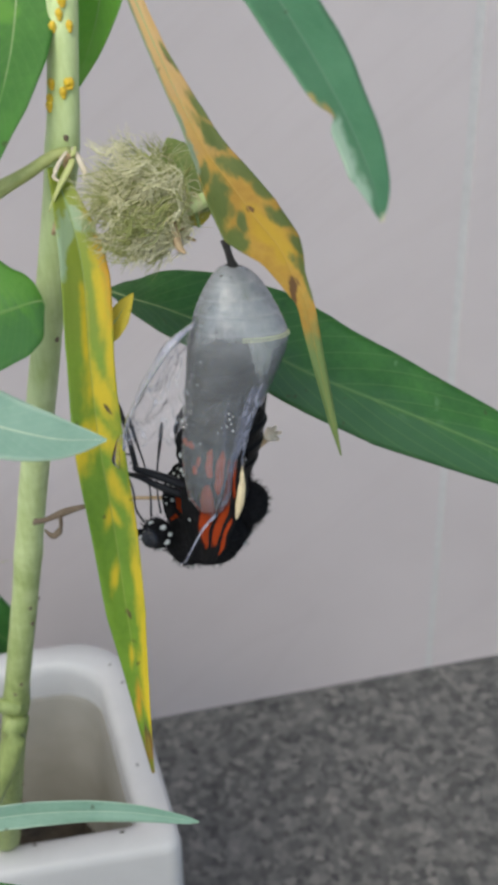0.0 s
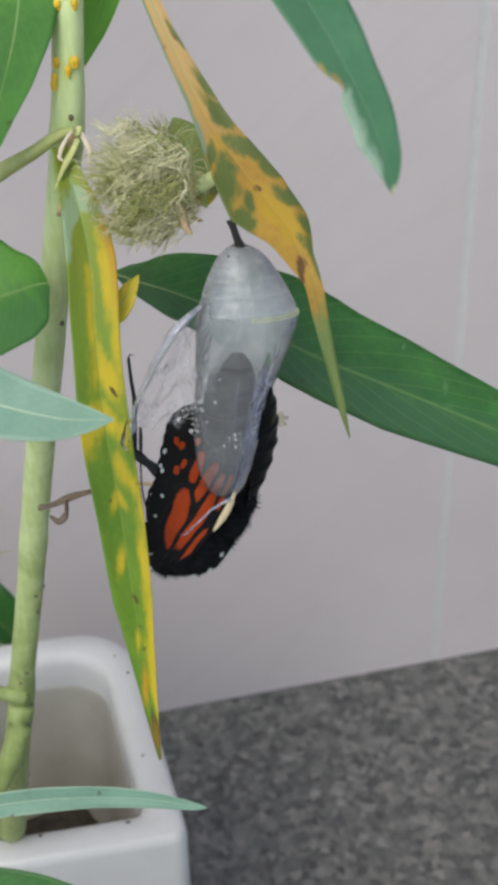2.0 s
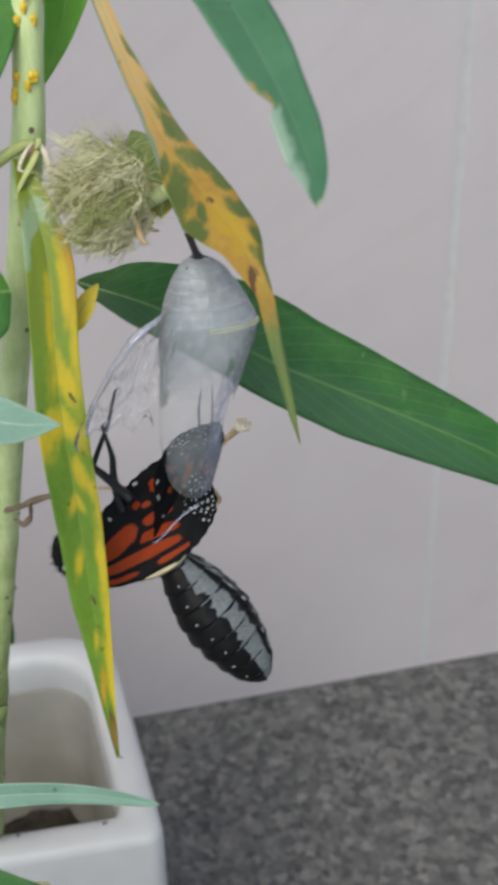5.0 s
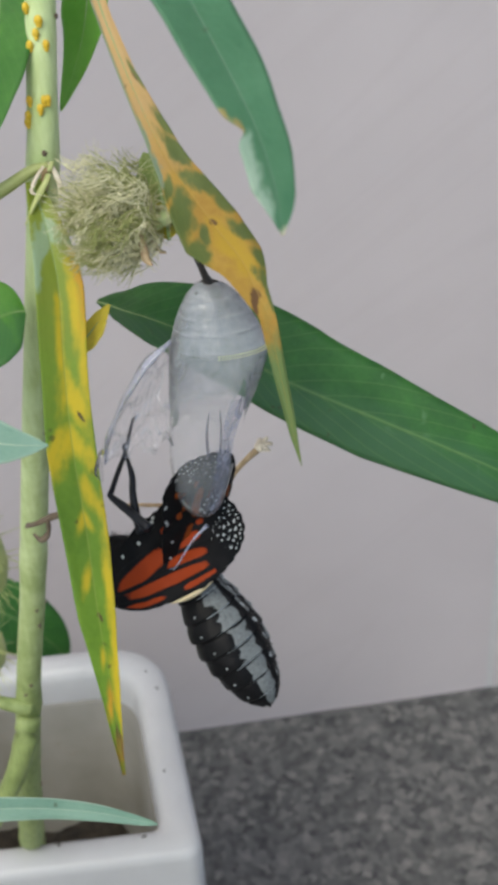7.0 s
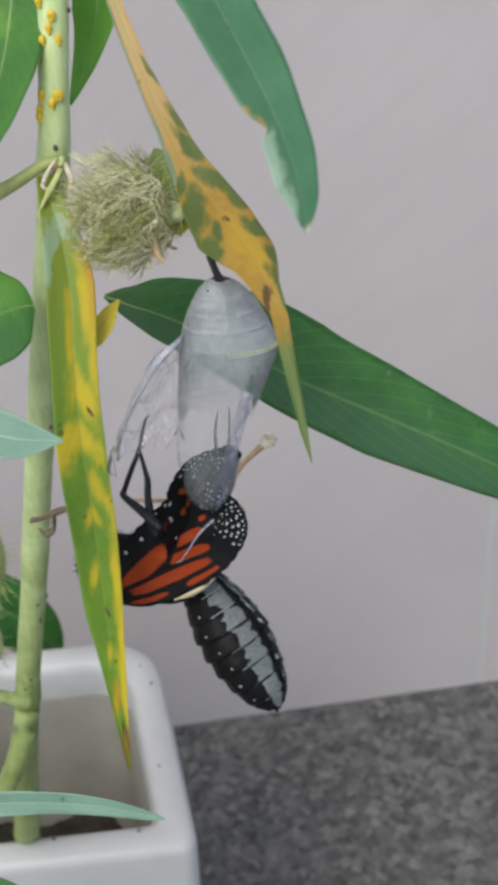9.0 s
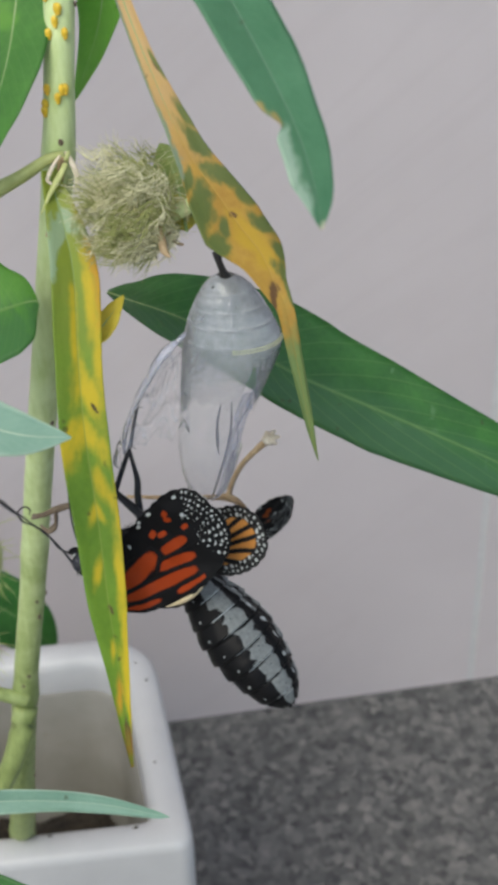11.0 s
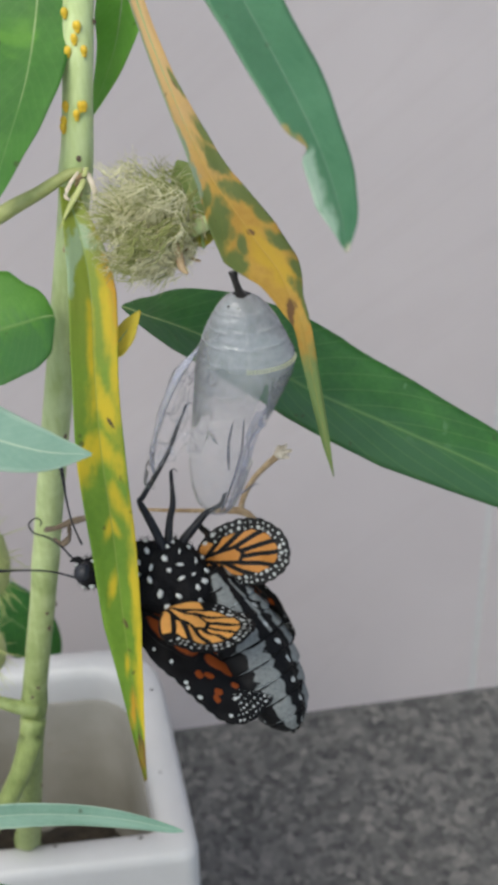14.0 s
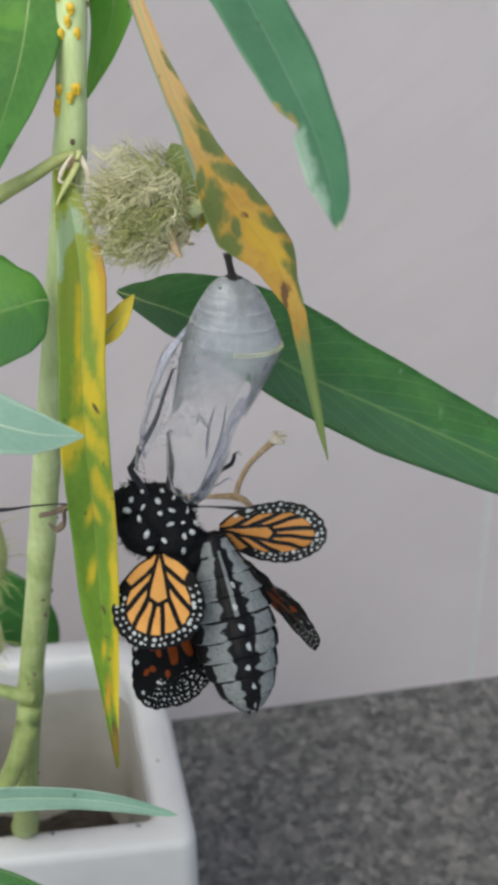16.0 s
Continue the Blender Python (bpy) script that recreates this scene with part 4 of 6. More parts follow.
def pupal_shell():
    root = thing("pupal_shell", "split translucent butterfly pupa shell hanging from a leaf", "pupa shell", vec(0, 1.9, 245.8))
    rag = lambda w, k: noise.noise(Vector((math.cos(w) * 3, math.sin(w) * 3, k)))

    def cap_keeps(z, w):
        a = w if w < math.pi else w - 2 * math.pi
        if abs(a + 0.15) < 0.85:
            return z > -16.8 + 4.0 * (abs(a + 0.15) / 0.85) ** 1.4 + 0.5 * rag(w, 1)
        return z > (-15.0 if math.sin(w) < 0.2 else -17.6 + 1.2 * rag(w, 1))

    def panel_keeps(z, w):
        return not cap_keeps(z, w) and z > -21 and math.sin(w) < 0.22 + 0.2 * rag(w, z * 0.3) and math.cos(w) < 0.60 + 0.1 * rag(w, z * 0.2)

    part("cap", shell_sheet(-1.6, -27.7, cap_keeps, 120), M["film"], root, "milky ringed upper part of the shell")
    part("front_panel", shell_sheet(-1.6, -27.7, panel_keeps, 120), M["film"], root, "long clear front panel of the shell")
    part("tip", shell_sheet(-1.6, -27.7, lambda z, w: z <= -21 and math.sin(w) < 0.45 + 0.2 * rag(w, z * 0.3), 120), M["film"], root, "pale lilac tip of the shell")
    bm = shell_sheet(-13.0, -27.0, lambda z, w: -1.22 + 0.10 * rag(1.0, z * 0.4) < w - 2 * math.pi < -0.70 + 0.12 * rag(2.0, z * 0.5), 60, out=1.02)
    part("fold", bm, M["film_fold"], root, "lilac double layer along the side of the clear panel")
    # stalk
    bm = bmesh.new()
    tube(bm, spline([vec(-0.35, 0.2, 0.9), vec(-0.1, 0, 0.0), vec(0.3, 0.1, -1.0), vec(0.75, 0.4, -2.1)], 12), [0.5 * MM, 0.33 * MM, 0.36 * MM, 0.75 * MM], 10, 0.15)
    part("cremaster", bm, M["black_hard"], root, "short black stalk")
    for a in (-2.4, -1.9):
        bm = bmesh.new()
        ellipsoid(bm, vec(0.9 + 2.0 * math.cos(a), 0.6 + 1.5 * math.sin(a), -2.6), (0.00028, 0.00025, 0.00025), segs=8, rings=6)
        part("black_knob", bm, M["black_hard"], root)
    # row of small golden points half round the shell
    bm = bmesh.new()
    for k in range(44):
        w = -1.66 + 1.5 * (k // 2) / 21
        z = -8.35 + 0.3 * math.cos(w) + 0.26 * (k % 2)
        h, c = shell_ring(z)
        ellipsoid(bm, vec(c + h * 1.012 * math.cos(w), 0.78 * h * 1.012 * math.sin(w) + 0.6, z), (0.00014, 0.00010, 0.00008), segs=6, rings=4)
    part("gold_band", bm, M["gold"], root, "row of tiny pale gold points")
    # small curled end where the right wing case broke off
    bm = bmesh.new()
    tube(bm, spline([vec(3.6, -2.5, -12.4), vec(3.3, -2.6, -13.4), vec(3.0, -2.6, -14.4), vec(3.3, -2.5, -14.9), vec(3.6, -2.3, -14.5)], 14), [r * MM for r in (0.06, 0.28, 0.34, 0.22, 0.08)], 8, 0.3, flat=0.45)
    part("case_end", bm, M["film_fold"], root)
    # dark seam lines in the front panel
    for line in (((0.25, -14.2), (0.05, -17.0), (0.35, -20.5)), ((1.35, -14.0), (1.5, -17.5), (1.05, -21.0), (0.3, -25.0), (0.0, -26.8))):
        bm = bmesh.new()
        pts = []
        for x, z in line:
            h, c = shell_ring(z)
            pts.append(vec(x, 0.6 - 0.76 * h * math.sqrt(max(0.05, 1 - ((x - c) / h) ** 2)), z))
        tube(bm, spline(pts, 18), [0.08 * MM, 0.30 * MM, 0.26 * MM, 0.30 * MM, 0.12 * MM], 6, 0.08, flat=0.5)
        part("seam", bm, M["film_stain"], root, "thin dark line in the clear panel")
    # folded hems of the panel
    for turn_at, top, low, thick in ((-0.92, -13.8, -26.8, 0.26),):
        bm = bmesh.new()
        pts = []
        for k in range(15):
            z = top + (low - top) * k / 14
            h, c = shell_ring(z)
            a = turn_at + 0.08 * math.sin(k * 1.3)
            pts.append(vec(c + h * math.cos(a), 0.6 + 0.78 * h * math.sin(a), z))
        tube(bm, spline(pts, 40), [r * thick * MM for r in (0.3, 1.0, 0.8, 1.1, 0.9, 0.3)], 8, 0.4, flat=0.35)
        part("hem", bm, M["film_fold"], root, "folded lilac hem of the clear panel")
    # the torn strip at its side, with a clear sheet behind it
    flap = new("torn_strip")
    flap.parent = root
    bm = bmesh.new()
    pts = spline([vec(0, 0, 0), vec(-2.6, -0.6, -2.6), vec(-4.6, -1.2, -6.2), vec(-5.9, -1.6, -9.6), vec(-6.2, -1.9, -12.6)], 30)
    tube(bm, pts, [r * MM for r in (0.2, 0.5, 0.6, 0.55, 0.65, 0.25)], 8, 0.6, flat=0.4)
    part("strip_fold", bm, M["film_fold"], None, "crumpled lilac-white strip of torn shell")
    bpy.data.objects["strip_fold"].parent = flap
    bm = bmesh.new()
    ly = bm.verts.layers.float.new("ridge")
    rows = []
    for i, p in enumerate(spline([vec(0, 0, 0), vec(-2.6, -0.6, -2.6), vec(-4.6, -1.2, -6.2), vec(-5.9, -1.6, -9.6), vec(-6.2, -1.9, -12.6)], 60)):
        s = i / 60
        q = vec(0.6 + 0.2 * s, 0.5, -16.5 * s - 0.5)
        rows.append([])
        for k in range(33):
            u = k / 32
            c = p.lerp(q, u)
            c += Vector((0.3, 1.3, 0.2)) * MM * noise.noise(Vector((s * 8, u * 6, 2.0))) + Vector((0, 1.2, 0)) * MM * math.sin(math.pi * u)
            c.z += 4.5 * MM * s ** 4 * u * (1.2 + noise.noise(Vector((u * 5, 1.0, 4.0))))
            v = bm.verts.new(c)
            v[ly] = max(0.0, 1.0 - 9.0 * abs(noise.noise(Vector((s * 7, u * 3.5, 8.0))))) + max(0.0, 1.0 - 9.0 * abs(noise.noise(Vector((s * 4 + u * 5, u * 6, 3.0)))))
            rows[-1].append(v)
    for i in range(60):
        for k in range(32):
            bm.faces.new((rows[i][k], rows[i + 1][k], rows[i + 1][k + 1], rows[i][k + 1]))
    part("clear_sheet", bm, M["film_clear"], flap, "crinkled clear sheet of torn shell")
    bm = bmesh.new()
    tube(bm, spline([vec(-5.9, -1.7, -10.2), vec(-6.7, -1.9, -11.6), vec(-6.9, -1.8, -13.4), vec(-6.4, -1.6, -14.6)], 12), [r * MM for r in (0.15, 0.7, 0.75, 0.1)], 8, 0.4, flat=0.35)
    part("strip_end", bm, M["film"], flap)
    # pale thread hanging from the tip
    bm = bmesh.new()
    tube(bm, spline([vec(0, 0, 0), vec(-1.6, 0, -1.4), vec(-3.0, -0.2, -3.2), vec(-3.9, -0.3, -4.4), vec(-4.5, -0.3, -4.5)], 20), [0.22 * MM, 0.12 * MM, 0.10 * MM, 0.05 * MM], 6)
    thread = part("thread", bm, M["film_fold"], root, "thin whitish thread of shell skin")
    return root, flap, thread


# ---- the butterfly ----
def field_material(name, ground, field_a, colour_a, field_b, colour_b, rough=0.55, vary=0.35, mottle=0.0, through_it=0.0, soft=0.08):
    """Ground colour with two patterns of scales on it, from the mesh's own fields."""
    m, n, l, p = material(name)
    big, fine = noise_of(n, l, 380, 4), noise_of(n, l, 2600, 3, 0.7)
    g = blend(n, l, calc(n, l, "MULTIPLY", big, vary), ground, tuple(c * 0.45 for c in ground))

    def edge(nm, lo=0.42, hi=0.58):
        s = n.new("ShaderNodeMapRange")
        s.interpolation_type = "SMOOTHSTEP"
        s.inputs[1].default_value, s.inputs[2].default_value = lo, hi
        l.new(calc(n, l, "MULTIPLY_ADD", calc(n, l, "SUBTRACT", fine, 0.5), 0.25, attr(n, nm)), s.inputs[0])
        return s.outputs[0]

    if mottle:
        colour_a = blend(n, l, calc(n, l, "MULTIPLY", fine, mottle), colour_a, tuple(c * 0.25 for c in colour_a))
    col = blend(n, l, edge(field_a, 0.5 - soft, 0.5 + soft), g, colour_a)
    col = blend(n, l, edge(field_b), col, colour_b)
    l.new(col, p.inputs["Base Color"])
    p.inputs["Roughness"].default_value = rough
    bump(n, l, p, fine, 0.35, 0.0001)
    if through_it:
        thin(n, l, p, col, through_it)
    return m


BLACK = (0.007, 0.007, 0.008)
WHITE = (0.55, 0.58, 0.58)
M["wing_deep"] = field_material("wing_deep_orange", (0.36, 0.050, 0.010), "black", BLACK, "white", WHITE, through_it=0.12)
M["wing_rust"] = field_material("wing_rust_orange", (0.25, 0.058, 0.012), "black", BLACK, "white", WHITE, through_it=0.12)
M["wing_amber"] = field_material("wing_amber", (0.62, 0.27, 0.06), "black", BLACK, "white", WHITE, vary=0.4, through_it=0.15)
M["wing_pale"] = field_material("wing_pale_orange", (0.80, 0.40, 0.11), "black", BLACK, "white", WHITE, vary=0.25, through_it=0.15)
M["abdomen"] = field_material("abdomen_scales", BLACK, "grey", (0.30, 0.325, 0.33), "white", (0.44, 0.47, 0.48), rough=0.45, mottle=1.0, soft=0.14)
M["fur"] = speckled("black_fur", (0.005, 0.005, 0.006), (0.015, 0.015, 0.017), 900, 0.8)
M["vein"] = speckled("black_vein", (0.006, 0.006, 0.007), (0.013, 0.013, 0.014), 900, 0.7)
M["leg"] = speckled("black_leg", (0.003, 0.003, 0.005), (0.010, 0.012, 0.020), 900, 0.4)
M["white_scale"] = speckled("white_scales", (0.50, 0.53, 0.53), (0.68, 0.70, 0.69), 900, 0.7)
M["eye"] = speckled("dark_eye", (0.010, 0.011, 0.016), (0.03, 0.032, 0.045), 2000, 0.15)
for key in ("fur", "vein", "leg", "wing_deep", "wing_rust", "wing_pale", "abdomen"):
    M[key].node_tree.nodes["Principled BSDF"].inputs["Specular IOR Level"].default_value = {"leg": 0.35, "abdomen": 0.13}.get(key, 0.12)
M["cream"] = speckled("cream_scales", (0.62, 0.50, 0.30), (0.74, 0.64, 0.42), 900, 0.6)


def wing(name, root, upper, lower, rim_span, veins, cells, spots, rim, rows, mats, seed, label, flip=1):
    """A soft, not yet spread wing, x from its root to its tip in mm. upper and lower: outline as (x, y) corners, joined smoothly.
    Orange shows in the cells between black veins; the rim along rim_span of the outline is black with rows of white dots.
    The pattern lies in two fields on the mesh; each side has its own scales."""
    NS, NV = 120, 84

    def smooth(corners):
        return np.array([v[:] for v in spline([Vector((x, y, 0)) for x, y in corners], NS)])[:, :2]

    up, lo = smooth(upper), smooth(lower)
    heart = (up.mean(0) + lo.mean(0)) / 2
    for line, shift in ((up, 0.0), (lo, 0.7)):
        run = np.concatenate([[0], np.cumsum(np.linalg.norm(np.diff(line, axis=0), axis=1))])
        away = (line - heart) / np.linalg.norm(line - heart, axis=1)[:, None]
        line += away * (0.16 * (np.abs(np.sin(run * 2.3 + shift)) - 0.6) * np.clip((line[:, 0] - 3) / 3, 0, 1) * np.clip((run[-1] - run) / 0.6, 0, 1))[:, None]
    v = np.linspace(0, 1, NV + 1)[None, :, None]
    xy = lo[:, None, :] * (1 - v) + up[:, None, :] * v
    border = np.concatenate([lo, up[::-1]])
    a, b = rim_span
    edge = border[int(a * len(border)):int(b * len(border))]
    P = xy.reshape(-1, 2)

    def to_line(pts, line):
        d = np.full(len(pts), 1e9)
        for p, q in zip(line[:-1], line[1:]):
            w = q - p
            u = np.clip(((pts - p) @ w) / max(w @ w, 1e-9), 0, 1)
            d = np.minimum(d, np.linalg.norm(pts - p - u[:, None] * w, axis=1))
        return d

    to_rim, to_edge = to_line(P, edge[::3]), to_line(P, border[::3])
    black = np.zeros(len(P))
    for width, *corners in veins:
        black = np.maximum(black, 1 - 0.5 * to_line(P, np.array(corners)) / width)
    if cells:
        lit = np.zeros(len(P))
        for x, y, rx, ry, turn in cells:
            c, t = math.cos(radians(turn)), math.sin(radians(turn))
            dx, dy = P[:, 0] - x, P[:, 1] - y
            lit = np.maximum(lit, 1 - 0.5 * (np.abs((dx * c + dy * t) / rx) ** 4 + np.abs((dy * c - dx * t) / ry) ** 2.4) ** 0.5)
        black = np.maximum(black, 1 - lit)
    black = np.maximum(black, 0.5 + (rim - to_rim) * 1.2)
    black = np.maximum(black, 0.5 + (0.28 - to_edge) * 2.0)
    white = np.zeros(len(P))
    rnd = random.Random(int(seed * 10))
    ln = np.concatenate([[0], np.cumsum(np.linalg.norm(np.diff(edge, axis=0), axis=1))])
    middle = P.mean(0)
    dots = [(x, y, rx, ry) for x, y, rx, ry in spots]
    for inset, gap, size in rows:
        at = gap * rnd.random()
        while at < ln[-1]:
            q = np.array([np.interp(at, ln, edge[:, k]) for k in (0, 1)])
            w = middle - q
            # inwards, square to the rim
            k = min(np.searchsorted(ln, at), len(edge) - 2)
            tg = edge[min(k + 4, len(edge) - 1)] - edge[max(k - 4, 0)]
            nrm = np.array([-tg[1], tg[0]])
            nrm = nrm / max(np.linalg.norm(nrm), 1e-9) * (1 if nrm @ w > 0 else -1)
            q = q + nrm * (inset + rnd.uniform(-0.07, 0.07))
            z = size * rnd.uniform(0.5, 0.95)
            dots.append((q[0], q[1], z, z * rnd.uniform(0.75, 1.2)))
            at += gap * rnd.uniform(0.8, 1.25)
    for x, y, rx, ry in dots:
        white = np.maximum(white, 1 - 0.5 * np.hypot((P[:, 0] - x) / rx, (P[:, 1] - y) / ry))

    def height(x, y):
        return 0.55 * noise.noise(Vector((x * 0.24, y * 0.24, seed))) + 0.28 * noise.noise(Vector((x * 0.6, y * 0.6, seed + 5))) + 0.012 * y * y + 0.10 * math.sin(x * 0.5 + seed)

    Z = np.array([height(x, y) for x, y in P]) - np.where(black > 0.5, 0.0, 0.06)
    P = P * (1, flip)
    n = len(P)
    verts = np.concatenate([np.column_stack([P, Z + 0.05]), np.column_stack([P, Z - 0.05])]) * MM
    faces, side = [], []
    W = NV + 1
    for i in range(NS):
        for k in range(NV):
            q = (i * W + k, (i + 1) * W + k, (i + 1) * W + k + 1, i * W + k + 1)
            q = q if flip > 0 else q[::-1]
            faces += [q, tuple(n + m for m in q[::-1])]
            side += [0, 1]
    ring = [i * W for i in range(NS + 1)] + [NS * W + k for k in range(1, W)] + [i * W + NV for i in range(NS - 1, -1, -1)] + [k for k in range(NV - 1, 0, -1)]
    for p, q in zip(ring, ring[1:] + ring[:1]):
        faces.append((p, p + n, q + n, q) if flip > 0 else (p, q, q + n, p + n))
        side.append(0)
    me = bpy.data.meshes.new(name)
    me.from_pydata(verts.tolist(), [], faces)
    for key, field in (("black", black), ("white", white)):
        me.attributes.new(key, "FLOAT", "POINT").data.foreach_set("value", np.tile(np.clip(field, 0, 1), 2).astype(np.float32))
    me.polygons.foreach_set("material_index", side)
    me.polygons.foreach_set("use_smooth", [True] * len(faces))
    for m in mats:
        me.materials.append(m)
    ob = new(name, me)
    ob.parent = root
    tagged(ob, label=label)
    # raised vein ribs on both sides
    for width, *corners in veins:
        bm = bmesh.new()
        pts = []
        for p, q in zip(corners[:-1], corners[1:]):
            for u in np.linspace(0, 1, 6)[:-1]:
                pts.append((p[0] + (q[0] - p[0]) * u, p[1] + (q[1] - p[1]) * u))
        pts.append(corners[-1])
        tube(bm, [vec(x, y * flip, height(x, y)) for x, y in pts], [0.14 * MM, 0.12 * MM, 0.08 * MM], 5)
        part("vein", bm, M["vein"], ob)
    return ob


def hairs(bm, rnd, centre, radii, count, length, spread=0.5):
    for _ in range(count):
        d = Vector((rnd.gauss(0, 1), rnd.gauss(0, 1), rnd.gauss(0, 1))).normalized()
        p = Vector(centre) + Vector([d[k] * radii[k] for k in range(3)]) * 0.97
        w = (d + Vector((rnd.uniform(-1, 1), rnd.uniform(-1, 1), rnd.uniform(-1, 1))) * spread).normalized()
        ln = length * rnd.uniform(0.5, 1.2)
        tube(bm, [p, p + w * ln * 0.5, p + w * ln + Vector((0, 0, -ln * 0.12))], [0.05 * MM, 0.035 * MM, 0.01 * MM], 3)


def butterfly():
    root = thing("butterfly", "newly emerged black and orange butterfly with small soft wings", "butterfly")
    rnd = random.Random(21)
    P = {}
    # thorax: x towards the head, z to the side that is seen
    bm = bmesh.new()
    lobes = (((0, 0, 0), (4.2, 4.0, 3.4)), ((2.9, 0.5, 0.2), (2.5, 2.9, 2.7)), ((-2.4, 0.8, 0.3), (2.8, 3.2, 2.9)), ((0.4, 2.6, 0.4), (3.0, 2.2, 2.6)), ((-4.2, 0.4, -0.6), (3.1, 2.8, 2.3)))
    for c, r in lobes:
        ellipsoid(bm, vec(*c), vec(*r), segs=24, rings=16, rough=0.12)
    P["thorax"] = part("thorax", bm, M["fur"], root, "furry black thorax with white dots")
    bm = bmesh.new()
    for c, r in lobes:
        hairs(bm, rnd, vec(*c), vec(*r), 420, 0.7 * MM)
    part("hair", bm, M["fur"], P["thorax"])
    for k in range(36):
        # loose rows of dots on the side that is turned to the light
        row, col = divmod(k, 6)
        x = -3.9 + 1.75 * row + 0.5 * (col % 2) + rnd.uniform(-0.35, 0.35)
        y = -3.0 + 1.35 * col + rnd.uniform(-0.35, 0.35)
        top = None
        for c, r in lobes:
            q = 1 - ((x - c[0]) / r[0]) ** 2 - ((y - c[1]) / r[1]) ** 2
            if q > 0.06:
                z = c[2] + r[2] * math.sqrt(q)
                if top is None or z > top[0]:
                    top = (z, Vector(((x - c[0]) / r[0] ** 2, (y - c[1]) / r[1] ** 2, math.sqrt(q) / r[2])).normalized())
        if top is None or rnd.random() < 0.12:
            continue
        bm = bmesh.new()
        big = rnd.uniform(0.30, 0.56)
        ellipsoid(bm, vec(x, y, top[0] + 0.12), (big * MM, big * rnd.uniform(0.4, 0.85) * MM, 0.2 * MM), top[1].to_track_quat("Z", "Y").to_matrix() @ Matrix.Rotation(rnd.uniform(0, 3), 3, "Z"), segs=5, rings=4, rough=0.5)
        part("white_dot", bm, M["white_scale"], P["thorax"])
    # head
    bm = bmesh.new()
    ellipsoid(bm, (0, 0, 0), vec(1.6, 1.7, 1.7), segs=18, rings=12, rough=0.05)
    hairs(bm, rnd, (0, 0, 0), vec(1.6, 1.7, 1.7), 160, 0.6 * MM)
    P["head"] = part("head", bm, M["fur"], root, "black head with white dots")
    for sz in (1, -1):
        bm = bmesh.new()
        ellipsoid(bm, vec(0.7, 0.1, 1.05 * sz), vec(1.05, 1.15, 0.85), segs=18, rings=12)
        part("eye", bm, M["eye"], P["head"])
        bm = bmesh.new()
        tube(bm, spline([vec(1.0, -0.5, 0.35 * sz), vec(1.9, -0.9, 0.4 * sz), vec(2.5, -0.5, 0.4 * sz)], 8), [0.4 * MM, 0.35 * MM, 0.12 * MM], 8, 0.2)
        part("palp", bm, M["fur"], P["head"])
    for c in ((-0.6, 1.2, 1.0), (-0.9, -0.4, 1.4), (0.1, -1.3, 0.9), (0.2, 1.55, 0.2), (-1.2, 0.6, 0.9), (1.5, -0.4, 0.9)):
        bm = bmesh.new()
        ellipsoid(bm, vec(*c), (0.36 * MM, 0.30 * MM, 0.25 * MM), segs=10, rings=6, rough=0.2)
        part("white_dot", bm, M["white_scale"], P["head"])
    # abdomen: x from the waist to the tip, z the underside
    bm = bmesh.new()
    lg, lw = bm.verts.layers.float.new("grey"), bm.verts.layers.float.new("white")
    prof = [1.5, 1.9, 2.4, 2.95, 3.4, 3.8, 4.1, 4.3, 4.4, 4.4, 4.3, 4.1, 3.8, 3.45, 3.0, 2.4, 1.2]
    L, NS, NA, SEG = 19.2, 170, 96, 9
    rows = []
    for i in range(NS + 1):
        s = i / NS
        sg = (s * SEG * 0.96 + 0.1) % 1.0
        idx = math.floor(s * SEG * 0.96 + 0.1)
        r = along_list(prof, s) * (1 - 0.05 * math.exp(-(min(sg, 1 - sg) / 0.05) ** 2) + 0.085 * sg)
        row = []
        for k in range(NA):
            w = 2 * math.pi * k / NA
            deg = math.degrees(w) if w < math.pi else math.degrees(w) - 360
            ab = abs(deg)
            q = 1 + 0.04 * noise.noise(Vector((s * 14, math.cos(w) * 2, math.sin(w) * 2))) - 0.05 * math.exp(-((ab - 13) / 4.0) ** 2) * min(1, 4 * s)
            y, z = math.sin(w) * r * 1.02 * q, math.cos(w) * r * 0.84 * q
            x = s * L - 2.4
            jag = 5 * noise.noise(Vector((s * 20, deg * 0.05, 1.7)))
            g = 0.5 + (18.5 - abs(ab + 2 * jag - 38)) / 12
            g = min(g, 0.5 + (min(sg - 0.07 - 0.05 * math.sin(deg * 0.09 + idx), 0.97 - sg)) * 9)
            g += 0.7 * noise.noise(Vector((s * 22, deg * 0.07, 5))) + 0.3 * noise.noise(Vector((s * 80, deg * 0.25, 9)))
            g = max(g, 0.85 - abs(deg) / 9 if 0.08 < s < 0.45 else 0)
            g = max(g, 0.0) if s > 0.02 else 0
            wh = 0.85 - 0.5 * math.hypot((sg - 0.5) / 0.24, (deg - 3 + 4 * math.sin(idx * 2.3)) / 5.0) if idx > 1 else 0
            wh = max(wh, 0.72 - 0.5 * math.hypot((sg - 0.66) / 0.12, (ab - 92 + 6 * math.sin(idx * 1.7)) / 6.0))
            wh += 0.2 * noise.noise(Vector((s * 60, deg * 0.2, 3)))
            wh = max(wh, 0.55 * (0.5 + (sg - 0.93) * 16) if 20 < ab < 74 else 0)
            v = bm.verts.new(vec(x, y, z))
            v[lg], v[lw] = max(0, min(1, g)), max(0, min(1, wh))
            row.append(v)
        rows.append(row)
